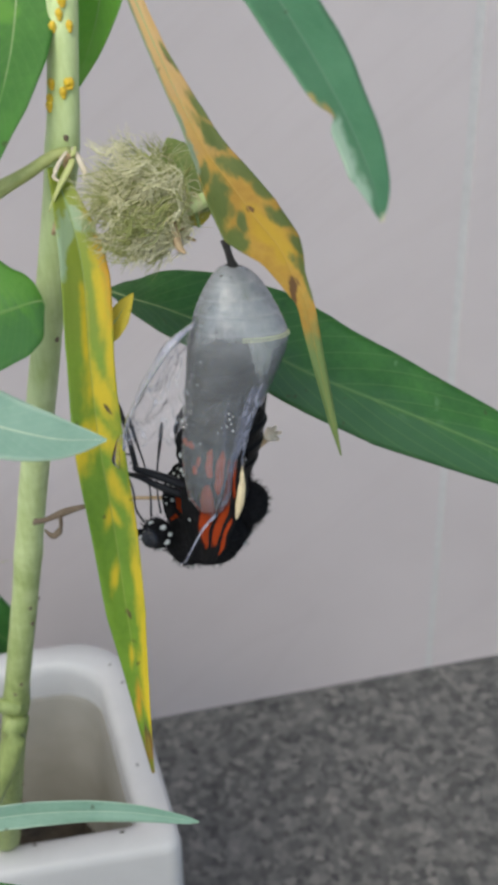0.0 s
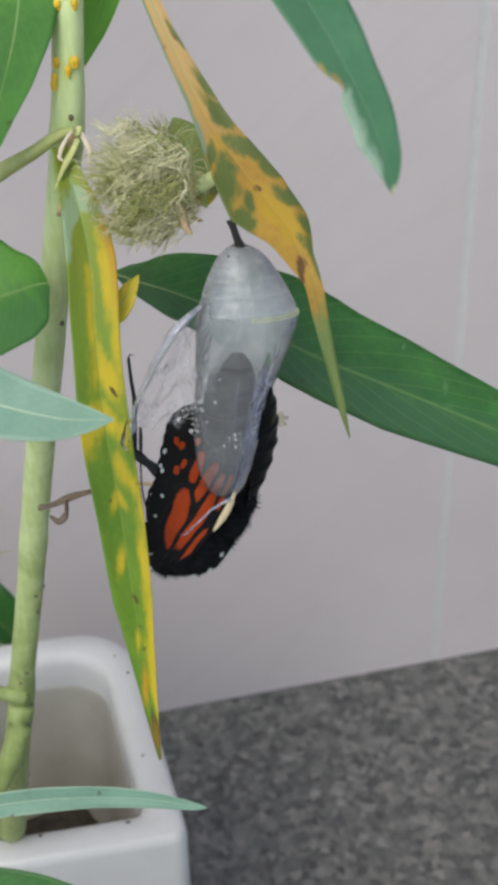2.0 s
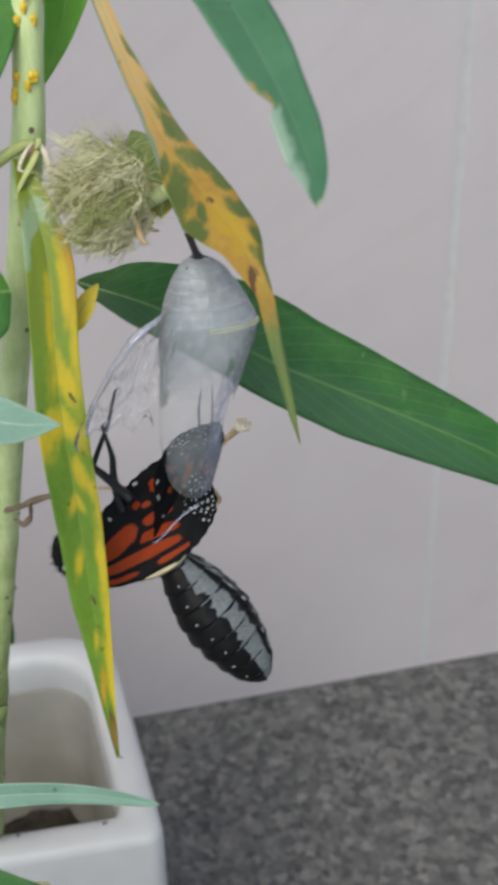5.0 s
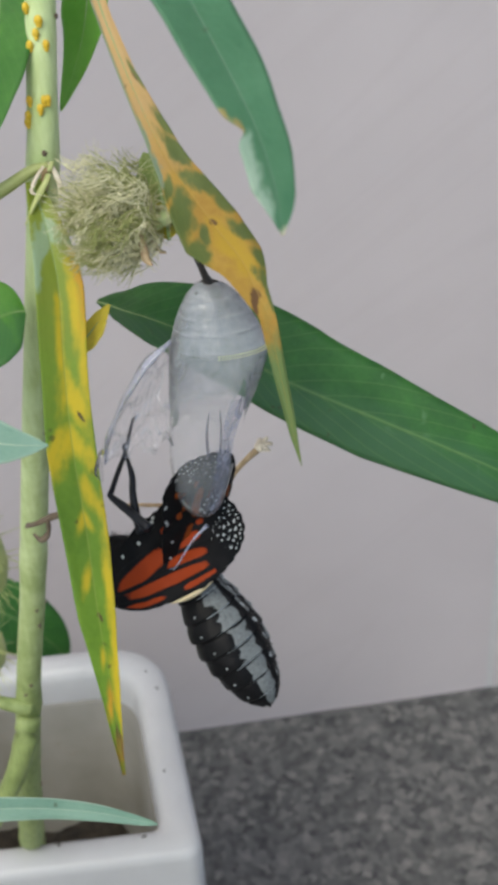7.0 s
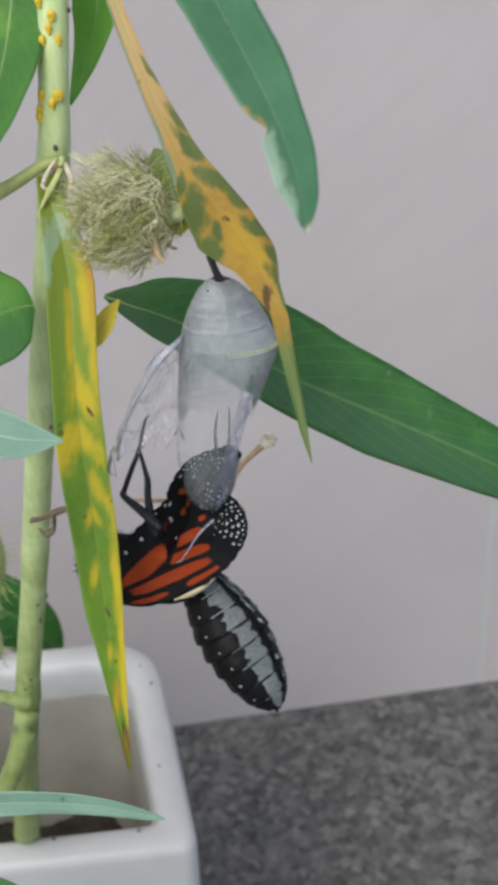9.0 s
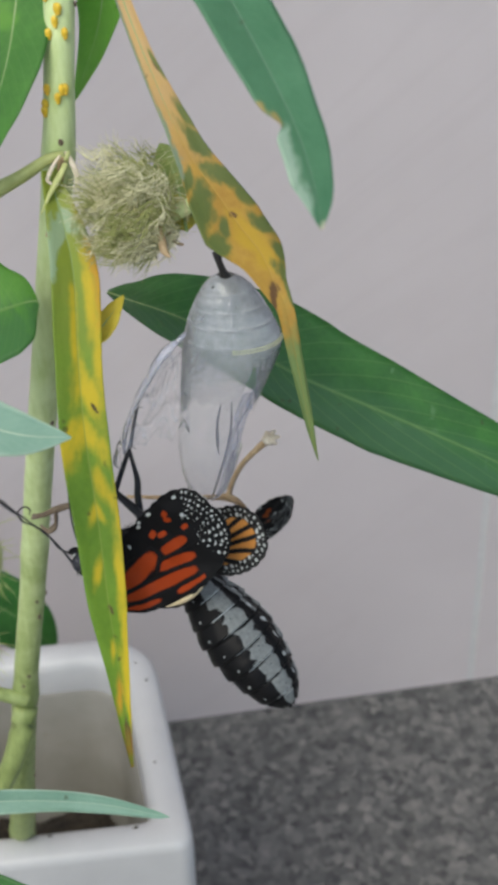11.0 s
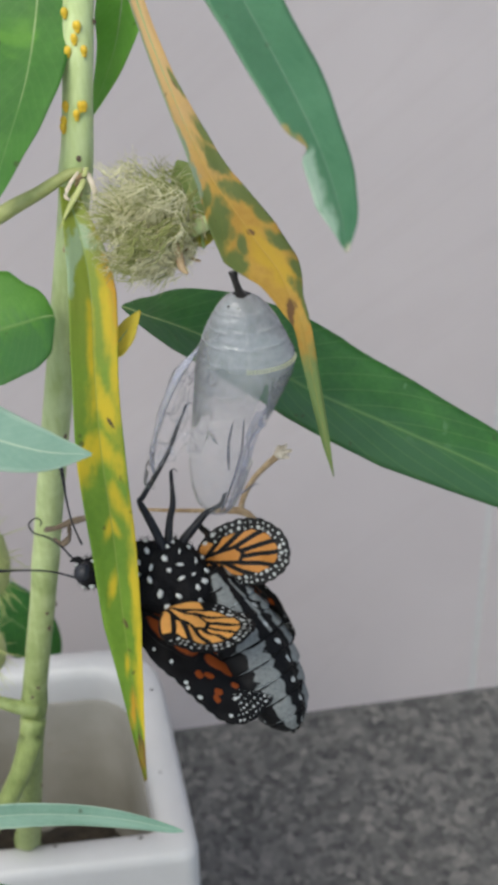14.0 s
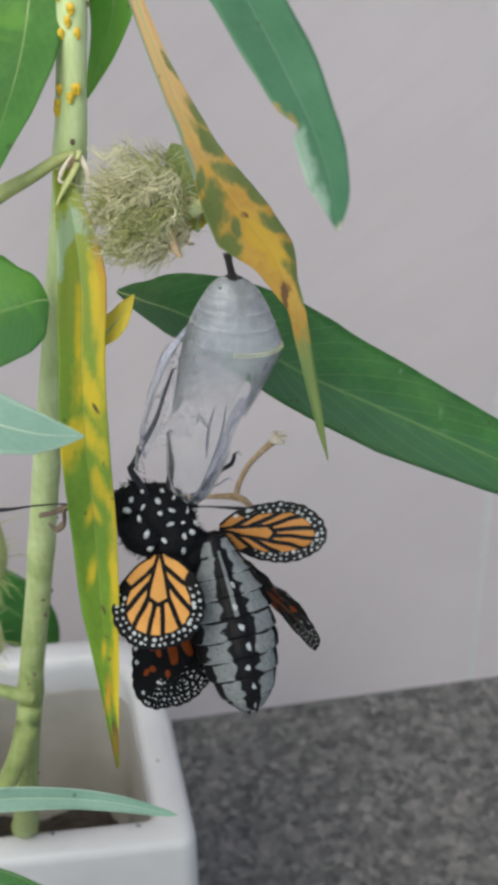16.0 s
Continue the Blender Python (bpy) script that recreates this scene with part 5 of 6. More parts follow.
    for u, v in zip(rows, rows[1:]):
        for k in range(NA):
            bm.faces.new((u[k], u[(k + 1) % NA], v[(k + 1) % NA], v[k]))
    bm.faces.new(rows[0][::-1])
    bm.faces.new(rows[-1])
    bmesh.ops.recalc_face_normals(bm, faces=bm.faces)
    P["abdomen"] = part("abdomen", bm, M["abdomen"], root, "swollen black abdomen with grey-white patches on each ring")
    bm = bmesh.new()
    ellipsoid(bm, vec(-1.0, 0.0, -0.7), vec(1.9, 1.9, 1.5), segs=18, rings=12, rough=0.12)
    hairs(bm, rnd, vec(-1.0, 0.0, -0.7), vec(1.9, 1.9, 1.5), 260, 0.6 * MM)
    part("collar", bm, M["fur"], P["abdomen"], "black furry waist")
    bm = bmesh.new()
    for y in (0.35, -0.35):
        tube(bm, [vec(16.2, y, 0.1), vec(17.0, y * 1.3, 0.0), vec(17.4, y * 1.1, -0.1)], [0.35 * MM, 0.28 * MM, 0.08 * MM], 7, 0.3)
    hairs(bm, rnd, vec(15.7, 0, 0), vec(1.3, 1.4, 1.3), 40, 0.4 * MM)
    part("tail_tip", bm, M["fur"], P["abdomen"])
    bm = bmesh.new()
    for _ in range(170):
        s, w = rnd.uniform(0.02, 0.9), rnd.uniform(0, 2 * math.pi)
        r = along_list(prof, s)
        p = vec(s * L - 2.4, math.sin(w) * r, math.cos(w) * r * 0.86)
        d = Vector((0.9, math.sin(w), math.cos(w))).normalized()
        tube(bm, [p, p + d * 0.25 * MM, p + d * 0.4 * MM], [0.03 * MM, 0.02 * MM, 0.008 * MM], 3)
    part("bristle", bm, M["fur"], P["abdomen"])
    # wings
    fore_up = [(0.2, 0.9), (2.0, 2.7), (4.5, 4.1), (7.4, 5.0), (10.5, 5.9), (14.0, 6.4), (16.2, 5.4), (17.3, 3.0), (17.7, 0.9)]
    fore_lo = [(0.2, -0.9), (1.3, -2.2), (3.7, -3.5), (8.0, -4.2), (11.0, -4.1), (13.6, -3.5), (16.0, -2.2), (17.3, -0.6), (17.7, 0.9)]
    fore_veins = [(0.26, (0.6, -0.5), (4.0, -0.75), (8.0, -0.95), (12.8, -1.45)), (0.26, (2.0, 1.3), (5.0, 2.1), (8.4, 2.3)), (0.30, (8.4, 2.2), (8.7, 0.9), (7.2, -0.5)), (0.22, (8.4, 0.5), (11.0, 0.45), (13.5, 0.35)), (0.26, (0.8, -1.4), (4.0, -2.35), (8.0, -2.75), (12.8, -2.65))]
    fore_cells = [(5.1, 0.45, 3.3, 0.95, 16), (10.9, 1.25, 1.8, 0.55, 3), (9.8, -0.35, 2.7, 0.60, -8), (7.2, -1.75, 4.7, 0.78, -5), (10.7, -3.15, 2.4, 0.34, 5), (3.5, -2.75, 2.6, 0.30, -10), (12.2, 4.6, 0.50, 0.30, 20), (12.0, 3.9, 0.5, 0.30, -20), (9.4, 3.3, 0.5, 0.36, 20), (10.4, 2.85, 0.55, 0.30, 0), (13.3, 2.4, 0.45, 0.28, 0)]
    fore_spots = [(8.5, 4.75, 0.25, 0.20), (8.9, 5.15, 0.22, 0.18), (10.5, 5.4, 0.30, 0.20), (6.2, 3.4, 0.18, 0.24), (4.0, 2.9, 0.17, 0.22), (14.2, 5.6, 0.24, 0.18), (13.9, 3.6, 0.22, 0.20)]
    fore_rows = [(0.45, 0.62, 0.16), (1.05, 0.66, 0.17), (1.65, 0.70, 0.16), (2.25, 0.76, 0.15), (2.85, 0.9, 0.13), (3.4, 1.1, 0.11)]
    hind_up = [(0.2, 0.9), (1.2, 2.6), (3.0, 4.2), (5.4, 5.0), (7.8, 4.7), (9.6, 3.3), (10.5, 1.5), (10.7, 0.0)]
    hind_lo = [(0.2, -0.9), (1.2, -2.4), (3.0, -3.9), (5.4, -4.7), (7.8, -4.4), (9.6, -3.1), (10.5, -1.4), (10.7, 0.0)]
    hind_veins = [(0.21, (0.4, 0.2), (3.0, 0.9), (5.0, 1.25)), (0.21, (0.4, -0.2), (3.0, -0.7), (5.1, -0.95)), (0.21, (5.0, 1.25), (5.7, 0.2), (5.1, -0.95)), (0.26, (5.0, 1.25), (7.0, 2.3), (9.0, 3.1)), (0.25, (5.5, 0.55), (7.6, 0.95), (9.9, 1.35)), (0.25, (5.55, -0.2), (7.6, -0.3), (10.0, -0.35)), (0.26, (5.1, -0.95), (7.2, -1.7), (9.3, -2.5)), (0.27, (3.2, 0.95), (5.2, 2.6), (7.2, 4.3)), (0.27, (3.2, -0.75), (5.4, -2.4), (7.4, -4.0)), (0.26, (1.6, 0.6), (3.2, 2.4), (4.6, 4.3)), (0.26, (1.6, -0.5), (3.2, -2.2), (4.6, -4.0))]
    hind_rows = [(0.45, 0.78, 0.22), (1.1, 0.85, 0.25)]
    slim = lambda line: [(x * 1.14, y * 0.76) for x, y in line]
    lean = lambda line: [(x * 0.98, y * 0.98) for x, y in line]
    near_veins = [(w, *lean(c)) for w, *c in hind_veins]
    far_veins = [(w, *slim(c)) for w, *c in hind_veins]
    P["forewing_near"] = wing("forewing", root, fore_up, fore_lo, (0.36, 0.66), fore_veins, fore_cells, fore_spots, 3.3, fore_rows, [M["wing_deep"], M["wing_rust"]], 1.3, "soft deep orange forewing with black veins and white-dotted edge")
    P["hindwing_near"] = wing("hindwing", root, lean(hind_up), lean(hind_lo), (0.16, 0.84), near_veins, [], [], 1.5, hind_rows, [M["wing_deep"], M["wing_pale"]], 4.1, "small pale orange hindwing with black veins and dotted edge")
    P["forewing_far"] = wing("forewing", root, fore_up, fore_lo, (0.36, 0.66), fore_veins, fore_cells, fore_spots, 3.3, fore_rows, [M["wing_deep"], M["wing_rust"]], 7.7, "soft orange forewing seen almost edge-on", flip=-1)
    P["hindwing_far"] = wing("hindwing", root, slim(hind_up), slim(hind_lo), (0.16, 0.88), far_veins, [], [(2.0, 1.9, 0.3, 0.22), (3.4, 2.75, 0.3, 0.22)], 1.35, hind_rows, [M["wing_deep"], M["wing_amber"]], 2.4, "small pale orange hindwing held out sideways", flip=-1)
    # cream hem along the inner edge
    bm = bmesh.new()
    tube(bm, spline([vec(6.3, -4.1, 0.2), vec(8.0, -4.35, 0.3), vec(9.9, -4.35, 0.35), vec(11.9, -3.9, 0.3)], 16), [0.10 * MM, 0.44 * MM, 0.40 * MM, 0.10 * MM], 8, 0.15, flat=0.5)
    part("cream_hem", bm, M["cream"], P["forewing_near"], "cream-coloured hem of the wing")

    # legs: joint by joint
    def leg(key, pts, radii, label):
        bm = bmesh.new()
        tube(bm, spline([vec(*p) for p in pts], 36), [r * MM for r in radii], 8, 0.12)
        for i in range(26):
            s = rnd.uniform(0.45, 1)
            p = spline([vec(*p) for p in pts], 36)[int(s * 36)]
            d = Vector((rnd.gauss(0, 1), rnd.gauss(0, 1), rnd.gauss(0, 1))).normalized()
            tube(bm, [p, p + d * 0.2 * MM, p + d * 0.4 * MM], [0.04 * MM, 0.03 * MM, 0.01 * MM], 3)
        end = vec(*pts[-1])
        tube(bm, [end, end + vec(0.35, 0.25, 0), end + vec(0.75, -0.1, 0)], [0.1 * MM, 0.08 * MM, 0.03 * MM], 5)
        P[key] = part("leg", bm, M["leg"], root, label)

    leg("leg_front", [(1.2, -2.2, -0.5), (0, 0, 0), (-0.9, 1.6, 0.3), (-1.8, 3.2, 0.6), (-1.55, 3.7, 0.7), (-0.2, 6.2, 0.8), (1.0, 8.7, 0.6), (1.8, 11.2, 0.3), (2.7, 13.8, 0.0)], [0.55, 0.5, 0.44, 0.34, 0.31, 0.29, 0.25, 0.2, 0.16], "long black jointed leg gripping the shell")
    leg("leg_middle", [(0.1, -2.4, -0.4), (0, 0, 0), (0.1, 1.9, 0.2), (0.4, 3.6, 0.4), (0.3, 5.2, 0.3), (0.1, 7.2, 0.2)], [0.55, 0.48, 0.4, 0.34, 0.25, 0.2], "black jointed leg gripping the shell")
    leg("leg_rear", [(-1.0, -1.9, -0.4), (0, 0, 0), (0.9, 1.3, 0.1), (1.8, 2.6, 0.3), (2.4, 3.1, 0.3), (3.6, 3.9, 0.2), (3.9, 5.0, 0.0)], [0.6, 0.5, 0.42, 0.34, 0.28, 0.2], "black bent hind leg")

    def feeler(key, pts, radii, nm, label):
        bm = bmesh.new()
        tube(bm, spline([vec(*p) for p in pts], 40), [r * MM for r in radii], 6, 0.1)
        P[key] = part(nm, bm, M["leg"], root, label)

    feeler("antenna_near", [(0, 0, 0), (3, -0.35, 0.2), (6, -0.1, 0.3), (9, 0.4, 0.2), (11, 0.6, 0)], [0.14, 0.11, 0.10, 0.10, 0.11, 0.2, 0.27, 0.15], "antenna", "thin black club-ended antenna")
    feeler("antenna_far", [(0, 0, 0), (2.5, 0.3, -0.1), (5, 0.2, -0.1), (7.8, -0.2, 0), (10, -0.5, 0)], [0.14, 0.11, 0.10, 0.10, 0.11, 0.2, 0.25, 0.15], "antenna", "thin black club-ended antenna")
    feeler("proboscis", [(0, 0, 0), (1.6, 0.5, 0), (3.2, 0.3, 0), (5.0, 0.4, 0), (6.6, 1.0, 0), (7.6, 0.6, 0), (7.5, -0.3, 0), (6.8, -0.5, 0), (6.5, 0, 0)], [0.13, 0.11, 0.10, 0.09, 0.06], "proboscis", "thin dark coiled proboscis")
    return root, P


shell, strip, thread = pupal_shell()
fly, FLY = butterfly()


# ---- what moves ----
def motions():
    walk(shell, [(t, pose(x * MM, y * MM, z * MM, rx, ry, 0)) for t, x, y, z, rx, ry in (
        (0, 0.3, 3.7, 245.2, -14, 8.5), (2.5, 0.3, 4.0, 245.2, -14, 6.0), (3.5, 0.4, 4.3, 245.1, -14, 4.5), (4.5, 0.4, 3.6, 245.2, -12, 4.5),
        (7, 0.6, 1.8, 245.4, -7, 4.8), (8, 0.6, 1.4, 245.5, -6, 4.8), (9.2, 0.6, 1.5, 245.4, -5, 5.0), (12.5, 0.5, 1.9, 245.2, 0, 5.7),
        (13.5, 0.4, 1.0, 245.4, 0, 6.0), (14.5, 0.3, 0.5, 245.5, 0, 6.5), (15.5, 0.4, 1.0, 245.4, -2, 10.0), (16, 0.4, 1.3, 245.3, -3, 11.5),
    )])
    walk(strip, [(t, pose(x * MM, y * MM, z * MM, 0, ry, rz)) for t, x, y, z, ry, rz in (
        (0, -3.2, -1.0, -7.0, 3, 0), (2, -3.2, -1.0, -7.0, 4, 0), (3, -3.2, -1.0, -7.0, 8, 0), (4.5, -3.2, -1.0, -7.0, 10, 0), (7, -3.2, -1.0, -7.0, 4, 0), (8, -3.2, -1.0, -7.0, 3, 0), (9.2, -3.2, -1.0, -7.0, 2, 0), (12.5, -3.2, -1.0, -7.0, 0, 0), (13, -3.2, -0.9, -6.9, 0, 0), (13.3, -3.3, -0.8, -6.8, -6, 0), (14, -3.4, -0.8, -6.8, -9, 0), (14.5, -3.4, -0.8, -6.8, -10, 0), (15.5, -3.4, -0.8, -6.8, -13, 0), (16, -3.4, -0.8, -6.8, -15, 0))])
    walk(thread, [(t, pose(0, y * MM, -27.0 * MM, rx, ry, 0)) for t, y, rx, ry in (
        (0, -1.0, 0, -10), (2.5, -1.5, 0, 15), (3.5, -2.0, 0, 18), (7, -2.6, 0, -5), (8, -2.6, 0, -5), (11.5, -2.6, 0, -8), (12.2, -1.0, 30, -40), (12.8, 0.4, 60, -100), (13.3, 1.2, 60, -150), (16, 1.2, 60, -150))])
    ROOT_ROWS = [
        (0, -0.00268, 0.00100, 0.21448),
        (1.5, -0.00444, 0.00103, 0.21294),
        (2, -0.00702, 0.00105, 0.21130),
        (2.5, -0.00935, 0.00113, 0.21164),
        (3, -0.01051, 0.00089, 0.21176),
        (3.5, -0.01195, 0.00145, 0.21144),
        (4.5, -0.01159, -0.00064, 0.21167),
        (7, -0.00919, -0.00173, 0.21247),
        (8, -0.01012, -0.00188, 0.21206),
        (9, -0.00918, -0.00199, 0.21241),
        (11.3, -0.00988, -0.00097, 0.21281),
        (11.5, -0.00963, -0.00078, 0.21345),
        (12, -0.00934, -0.00069, 0.21356),
        (12.5, -0.00898, -0.00045, 0.21337),
        (13, -0.00901, -0.00107, 0.21304),
        (13.5, -0.00896, -0.00177, 0.21236),
        (14, -0.00879, -0.00192, 0.21249),
        (14.5, -0.00895, -0.00222, 0.21275),
        (15, -0.00914, -0.00072, 0.21362),
        (15.5, -0.00886, -0.00040, 0.21503),
        (16, -0.00857, 0.00034, 0.21579),
    ]
    PART_ROWS = {
        "thorax": [
            (0, -0.54, -0.62, -2.03, -135, 0, 205),
            (1.5, -0.36, -0.53, -2.02, -135, 0, 205),
            (2, 0.59, -0.60, -2.46, -115, 0, 200),
            (2.5, -0.05, -0.28, -3.01, -115, 0, 190),
            (3, -2.39, 0.43, -4.15, -105, 0, 184),
            (3.5, -1.67, 0.19, -4.11, -82, 0, 182),
            (4.5, -1.47, 0.35, -4.11, -82, 0, 180),
            (7, -3.87, -0.19, -9.91, -82, 0, 175),
            (8, -4.01, -0.41, -9.93, -82, 0, 174),
            (9, -4.08, -0.43, -9.96, -82, 0, 174),
            (11.3, -0.61, -0.29, -3.00, -70, 0, 170),
            (11.5, 0.00, -0.21, -2.00, -55, 0, 168),
            (12.5, 0.00, 0.00, 0.00, -5, 0, 162),
            (13.5, 0.32, 0.29, 0.00, 20, 0, 155),
            (14.5, -0.11, 0.31, 0.00, 30, 0, 150),
            (16, -0.28, 0.63, -0.00, 30, 0, 140),
        ],
        "head": [
            (0, -6.59, -0.35, 0.59, 0, 0, 200),
            (1.5, -5.39, -0.74, 0.67, 0, 0, 200),
            (2.5, -2.94, 1.76, -0.19, 0, 0, 185),
            (3.5, -1.85, 1.22, -4.13, 0, 0, 175),
            (4.5, -2.03, 1.34, -4.16, 0, 0, 172),
            (7, -3.91, 0.01, -7.91, 0, 0, 172),
            (8, -4.10, 0.13, -7.92, 0, 0, 172),
            (9, -4.20, 0.18, -7.96, 0, 0, 172),
            (11.3, -6.96, -0.19, -0.00, 0, 0, 165),
            (11.5, -7.65, -0.29, -0.01, 0, 0, 165),
            (12.5, -7.96, 1.06, 0.01, 0, 0, 160),
            (13, -7.34, 1.23, -0.02, 0, 0, 160),
            (13.5, -9.34, 0.37, -0.03, 0, 0, 165),
            (14.5, -6.84, 1.49, -0.01, 0, 0, 150),
            (16, -5.77, 2.07, -0.01, 0, 0, 140),
        ],
        "abdomen": [
            (0, 1.9, 5.7, -0.2, -140, -28, 92),
            (1, 2.25, 5.78, -0.2, -140, -28, 91),
            (2, 6.06, 4.75, -1.2, -135, -26, 87),
            (2.5, 8.8, 3.28, -0.53, -125, -22, 81),
            (2.8, 9.29, 2.44, -0.49, -112, -14, 74),
            (2.9, 8.84, 1.31, 0.5, -100, -5, 52),
            (3, 8.6, 0.59, 0.5, -90, 0, 28),
            (3.2, 6.62, -0.5, -1.61, -72, 8, -20),
            (3.5, 7.36, -2.17, -1.54, -72, 14, -17),
            (4, 7.09, -2.2, -1.56, -71, 15, -33),
            (4.5, 7.07, -1.89, -1.52, -70, 17, -50),
            (7, 5.22, -1.78, -5.64, -66, 6, -62),
            (8, 5.33, -1.91, -5.61, -66, 0, -61),
            (9, 5.19, -2.26, -5.56, -66, 0, -61),
            (11.3, 5.54, -3.46, -3.49, -60, 0, -51),
            (11.5, 5.24, -3.5, -3.49, -58, 0, -49),
            (12, 4.66, -3.28, 0, -55, 0, -51),
            (12.5, 5.22, -3.23, 0, -54, 0, -56),
            (13, 5.56, -2.57, 0.02, -52, 0, -58),
            (13.5, 5.78, -1.77, 0.02, -49, 0, -60),
            (14, 5.72, -1.64, 0, -47, 0, -64),
            (14.5, 6, -0.84, 0.01, -41, 0, -70),
            (15, 6.05, -2.69, 0, -33, 0, -72),
            (15.5, 6.4, -3.03, 0.04, -17, 0, -77),
            (16, 5.95, -3.8, 0.01, -13, 0, -79),
        ],
        "forewing_near": [
            (0, -1.87, -3.73, 3.5, -48, -13, 78.5),
            (1, -2.65, -3.93, 3.5, -48, -13, 78),
            (1.5, -1.9, -2.39, 3.5, -46, -13, 75.7),
            (2, -3.11, -1.93, 3.2, -30, -10, 58.2),
            (2.5, -4.11, -1.77, 2.9, -14, -5, 31.8),
            (2.8, -3.11, -1.9, 2, -6, -3, 29.4),
            (3.2, -4.68, -2.05, 1, 0, 0, 26.2),
            (3.5, -2.78, -2.46, 0.9, 0, 0, 27.4),
            (4.5, -3.7, -1.66, 0.8, 0, 0, 26.5),
            (7, -4.45, -2.86, -1, 0, 0, 24.9),
            (8, -3.78, -2.4, -1, 0, -4.4, 25),
            (9, -4.76, -2.68, -1, 0, -4.7, 25.3),
            (11.3, -4.65, -4.84, 0, 6, -26.1, 29.7),
            (11.5, -4.67, -5.46, 0, 12, -30, 30),
            (12, -4.18, -4.39, -1, 26, -42, 16),
            (12.2, -4.29, -4.3, -1, 40, -42, 8),
            (12.35, -4.4, -3.3, 1, 60, -38, 2),
            (12.42, -3.9, -2.2, 2, 90, -40, -4),
            (12.5, -3.4, -0.6, 2.3, 118, -40, -10),
            (12.6, -3.6, -1, 2.4, 120, -37, -15),
            (12.8, -3.5, -1.3, 1.6, 119, -27, -22),
            (13, -4.19, -1.31, 0.5, 116, -25, -30.2),
            (13.5, -3.44, -3.2, 2.4, 130, -15, -22),
            (14, -3.89, -3.13, 2.8, 139, 0, -28.6),
            (14.5, -2.42, -1.65, 3, 142, 19.1, -52.5),
            (15, -1.46, -2.62, 3, 150, 18.3, -57.1),
            (15.5, 0.59, -3.08, 2.8, 152, 16.8, -69.4),
            (16, -0.39, -3.01, 2.6, 152, 16.1, -78.3),
        ],
        "hindwing_near": [
            (0, -2.3, -2.54, -2.62, 0, 0, 76),
            (1.5, -2.13, -2.58, -2.61, 0, 0, 74),
            (2.5, -1.39, -1.39, -2.57, 0, 0, 50),
            (3.5, -1.84, -1.62, -5.1, 0, 0, 30),
            (8, -2.61, -2.33, -4.96, 0, 0, 30),
            (11.5, -2.99, -4.24, -5, 10, -25, 27),
            (12.5, -2.02, -4.23, 0, 60, -30, -10),
            (13, 1.17, -2.99, 1, 78, -22, -20),
            (13.3, 1.82, -2.25, 3.01, 97, -12, -24),
            (13.5, 2.25, -0.78, 5.2, 108, -45.6, -21),
            (14, -0.1, -2.93, 5.2, 114, -33.4, -15.2),
            (14.5, 1.36, -1.03, 4.6, 175, -51.4, -66.8),
            (15, 1.18, -2.4, 4.6, 178, -47.8, -72.5),
            (15.5, 1.55, -2.93, 4.4, 180, -43.3, -86.9),
            (16, 0.1, -2.75, 4.2, 182, -29.8, -89.7),
        ],
        "hindwing_far": [
            (0, -1.62, -2.01, -3.09, 180, 0, 78),
            (1.5, -1.45, -2.05, -3.08, 180, 0, 76),
            (2.5, -0.73, -0.87, -3.04, 180, 0, 50),
            (3.5, 0.04, -1.64, -6.99, 180, 0, 34),
            (8, -0.42, -1.72, -7, 180, 0, 33),
            (9, 0.39, -1.76, -7.01, 180, 0, 34),
            (9.2, 0.6, -1.53, -7.38, 180, 0, 36),
            (11.3, 4.79, -0.16, -2.5, 180, -44.1, 19.3),
            (11.5, 4.35, -0.13, -2.5, 180, -33.5, 20.8),
            (11.8, 3.71, -0.3, -2.3, 180, -20.8, 18.8),
            (12.2, 3.44, -1.5, -2, 181, -18.4, 15.2),
            (12.5, 3.56, -0.97, -2, 182, -19.9, 13),
            (13, 3.92, 0.24, -2, 185, -30.4, 10.5),
            (13.5, 2.7, 0.91, -2, 187, -38.6, 11.7),
            (14, 2.98, 1.34, -2, 188, -33, 10.1),
            (14.5, 3.86, 1.99, -2, 188, -14.6, 6.8),
            (15, 4.74, 0.24, -2, 192, -0, 4.4),
            (15.5, 6.19, -0.87, -2, 198, -0, 1.6),
            (16, 6, -0.88, -2, 204, -0, -6.2),
        ],
        "forewing_far": [
            (0, 3.07, 0.32, -3.6, 269, -20, 83.9),
            (1, 3.71, 0.19, -3.6, 269, -20, 82.9),
            (1.5, 4.69, 1.39, -3.6, 269, -20, 80.5),
            (2, 6.44, 1.25, -3.6, 269, -20, 76.2),
            (2.5, 5.05, -1.7, -4, 242, -24, 70.6),
            (3.2, 3.52, -0.54, -4, 238, -24, 64.7),
            (3.5, 5.7, -0.97, -4, 238, -24, 66.5),
            (4.5, 5.94, -0.74, -4, 238, -24, 66.8),
            (7, 3.38, -1.94, -5, 238, -24, 66),
            (8, 4.09, -1.51, -5, 238, -24, 66.5),
            (9, 3.12, -1.75, -5, 238, -24, 66.9),
            (10.2, 1.5, -1, -6.5, 245, 8, 32),
            (11.3, 4.54, -2.14, -5.5, 232, 57.1, -0.7),
            (11.5, 3.32, -1.1, -5.5, 236, 49.9, -16.9),
            (11.8, 3.18, -1.43, -5.5, 240, 42.8, -26),
            (12.2, 3.24, -1.78, -5.5, 242, 40.6, -33.9),
            (12.5, 2.62, -2.02, -5.5, 248, 36.2, -41.7),
            (13, 3.04, 0.74, -5.5, 252, 31.5, -50),
            (13.5, 1.51, 3.99, -5.5, 255, 32.9, -53.3),
            (14, 3.04, 5.9, -5.5, 258, 0, -55.1),
            (14.5, 4.52, 4.7, -5.5, 258, 0, -52.4),
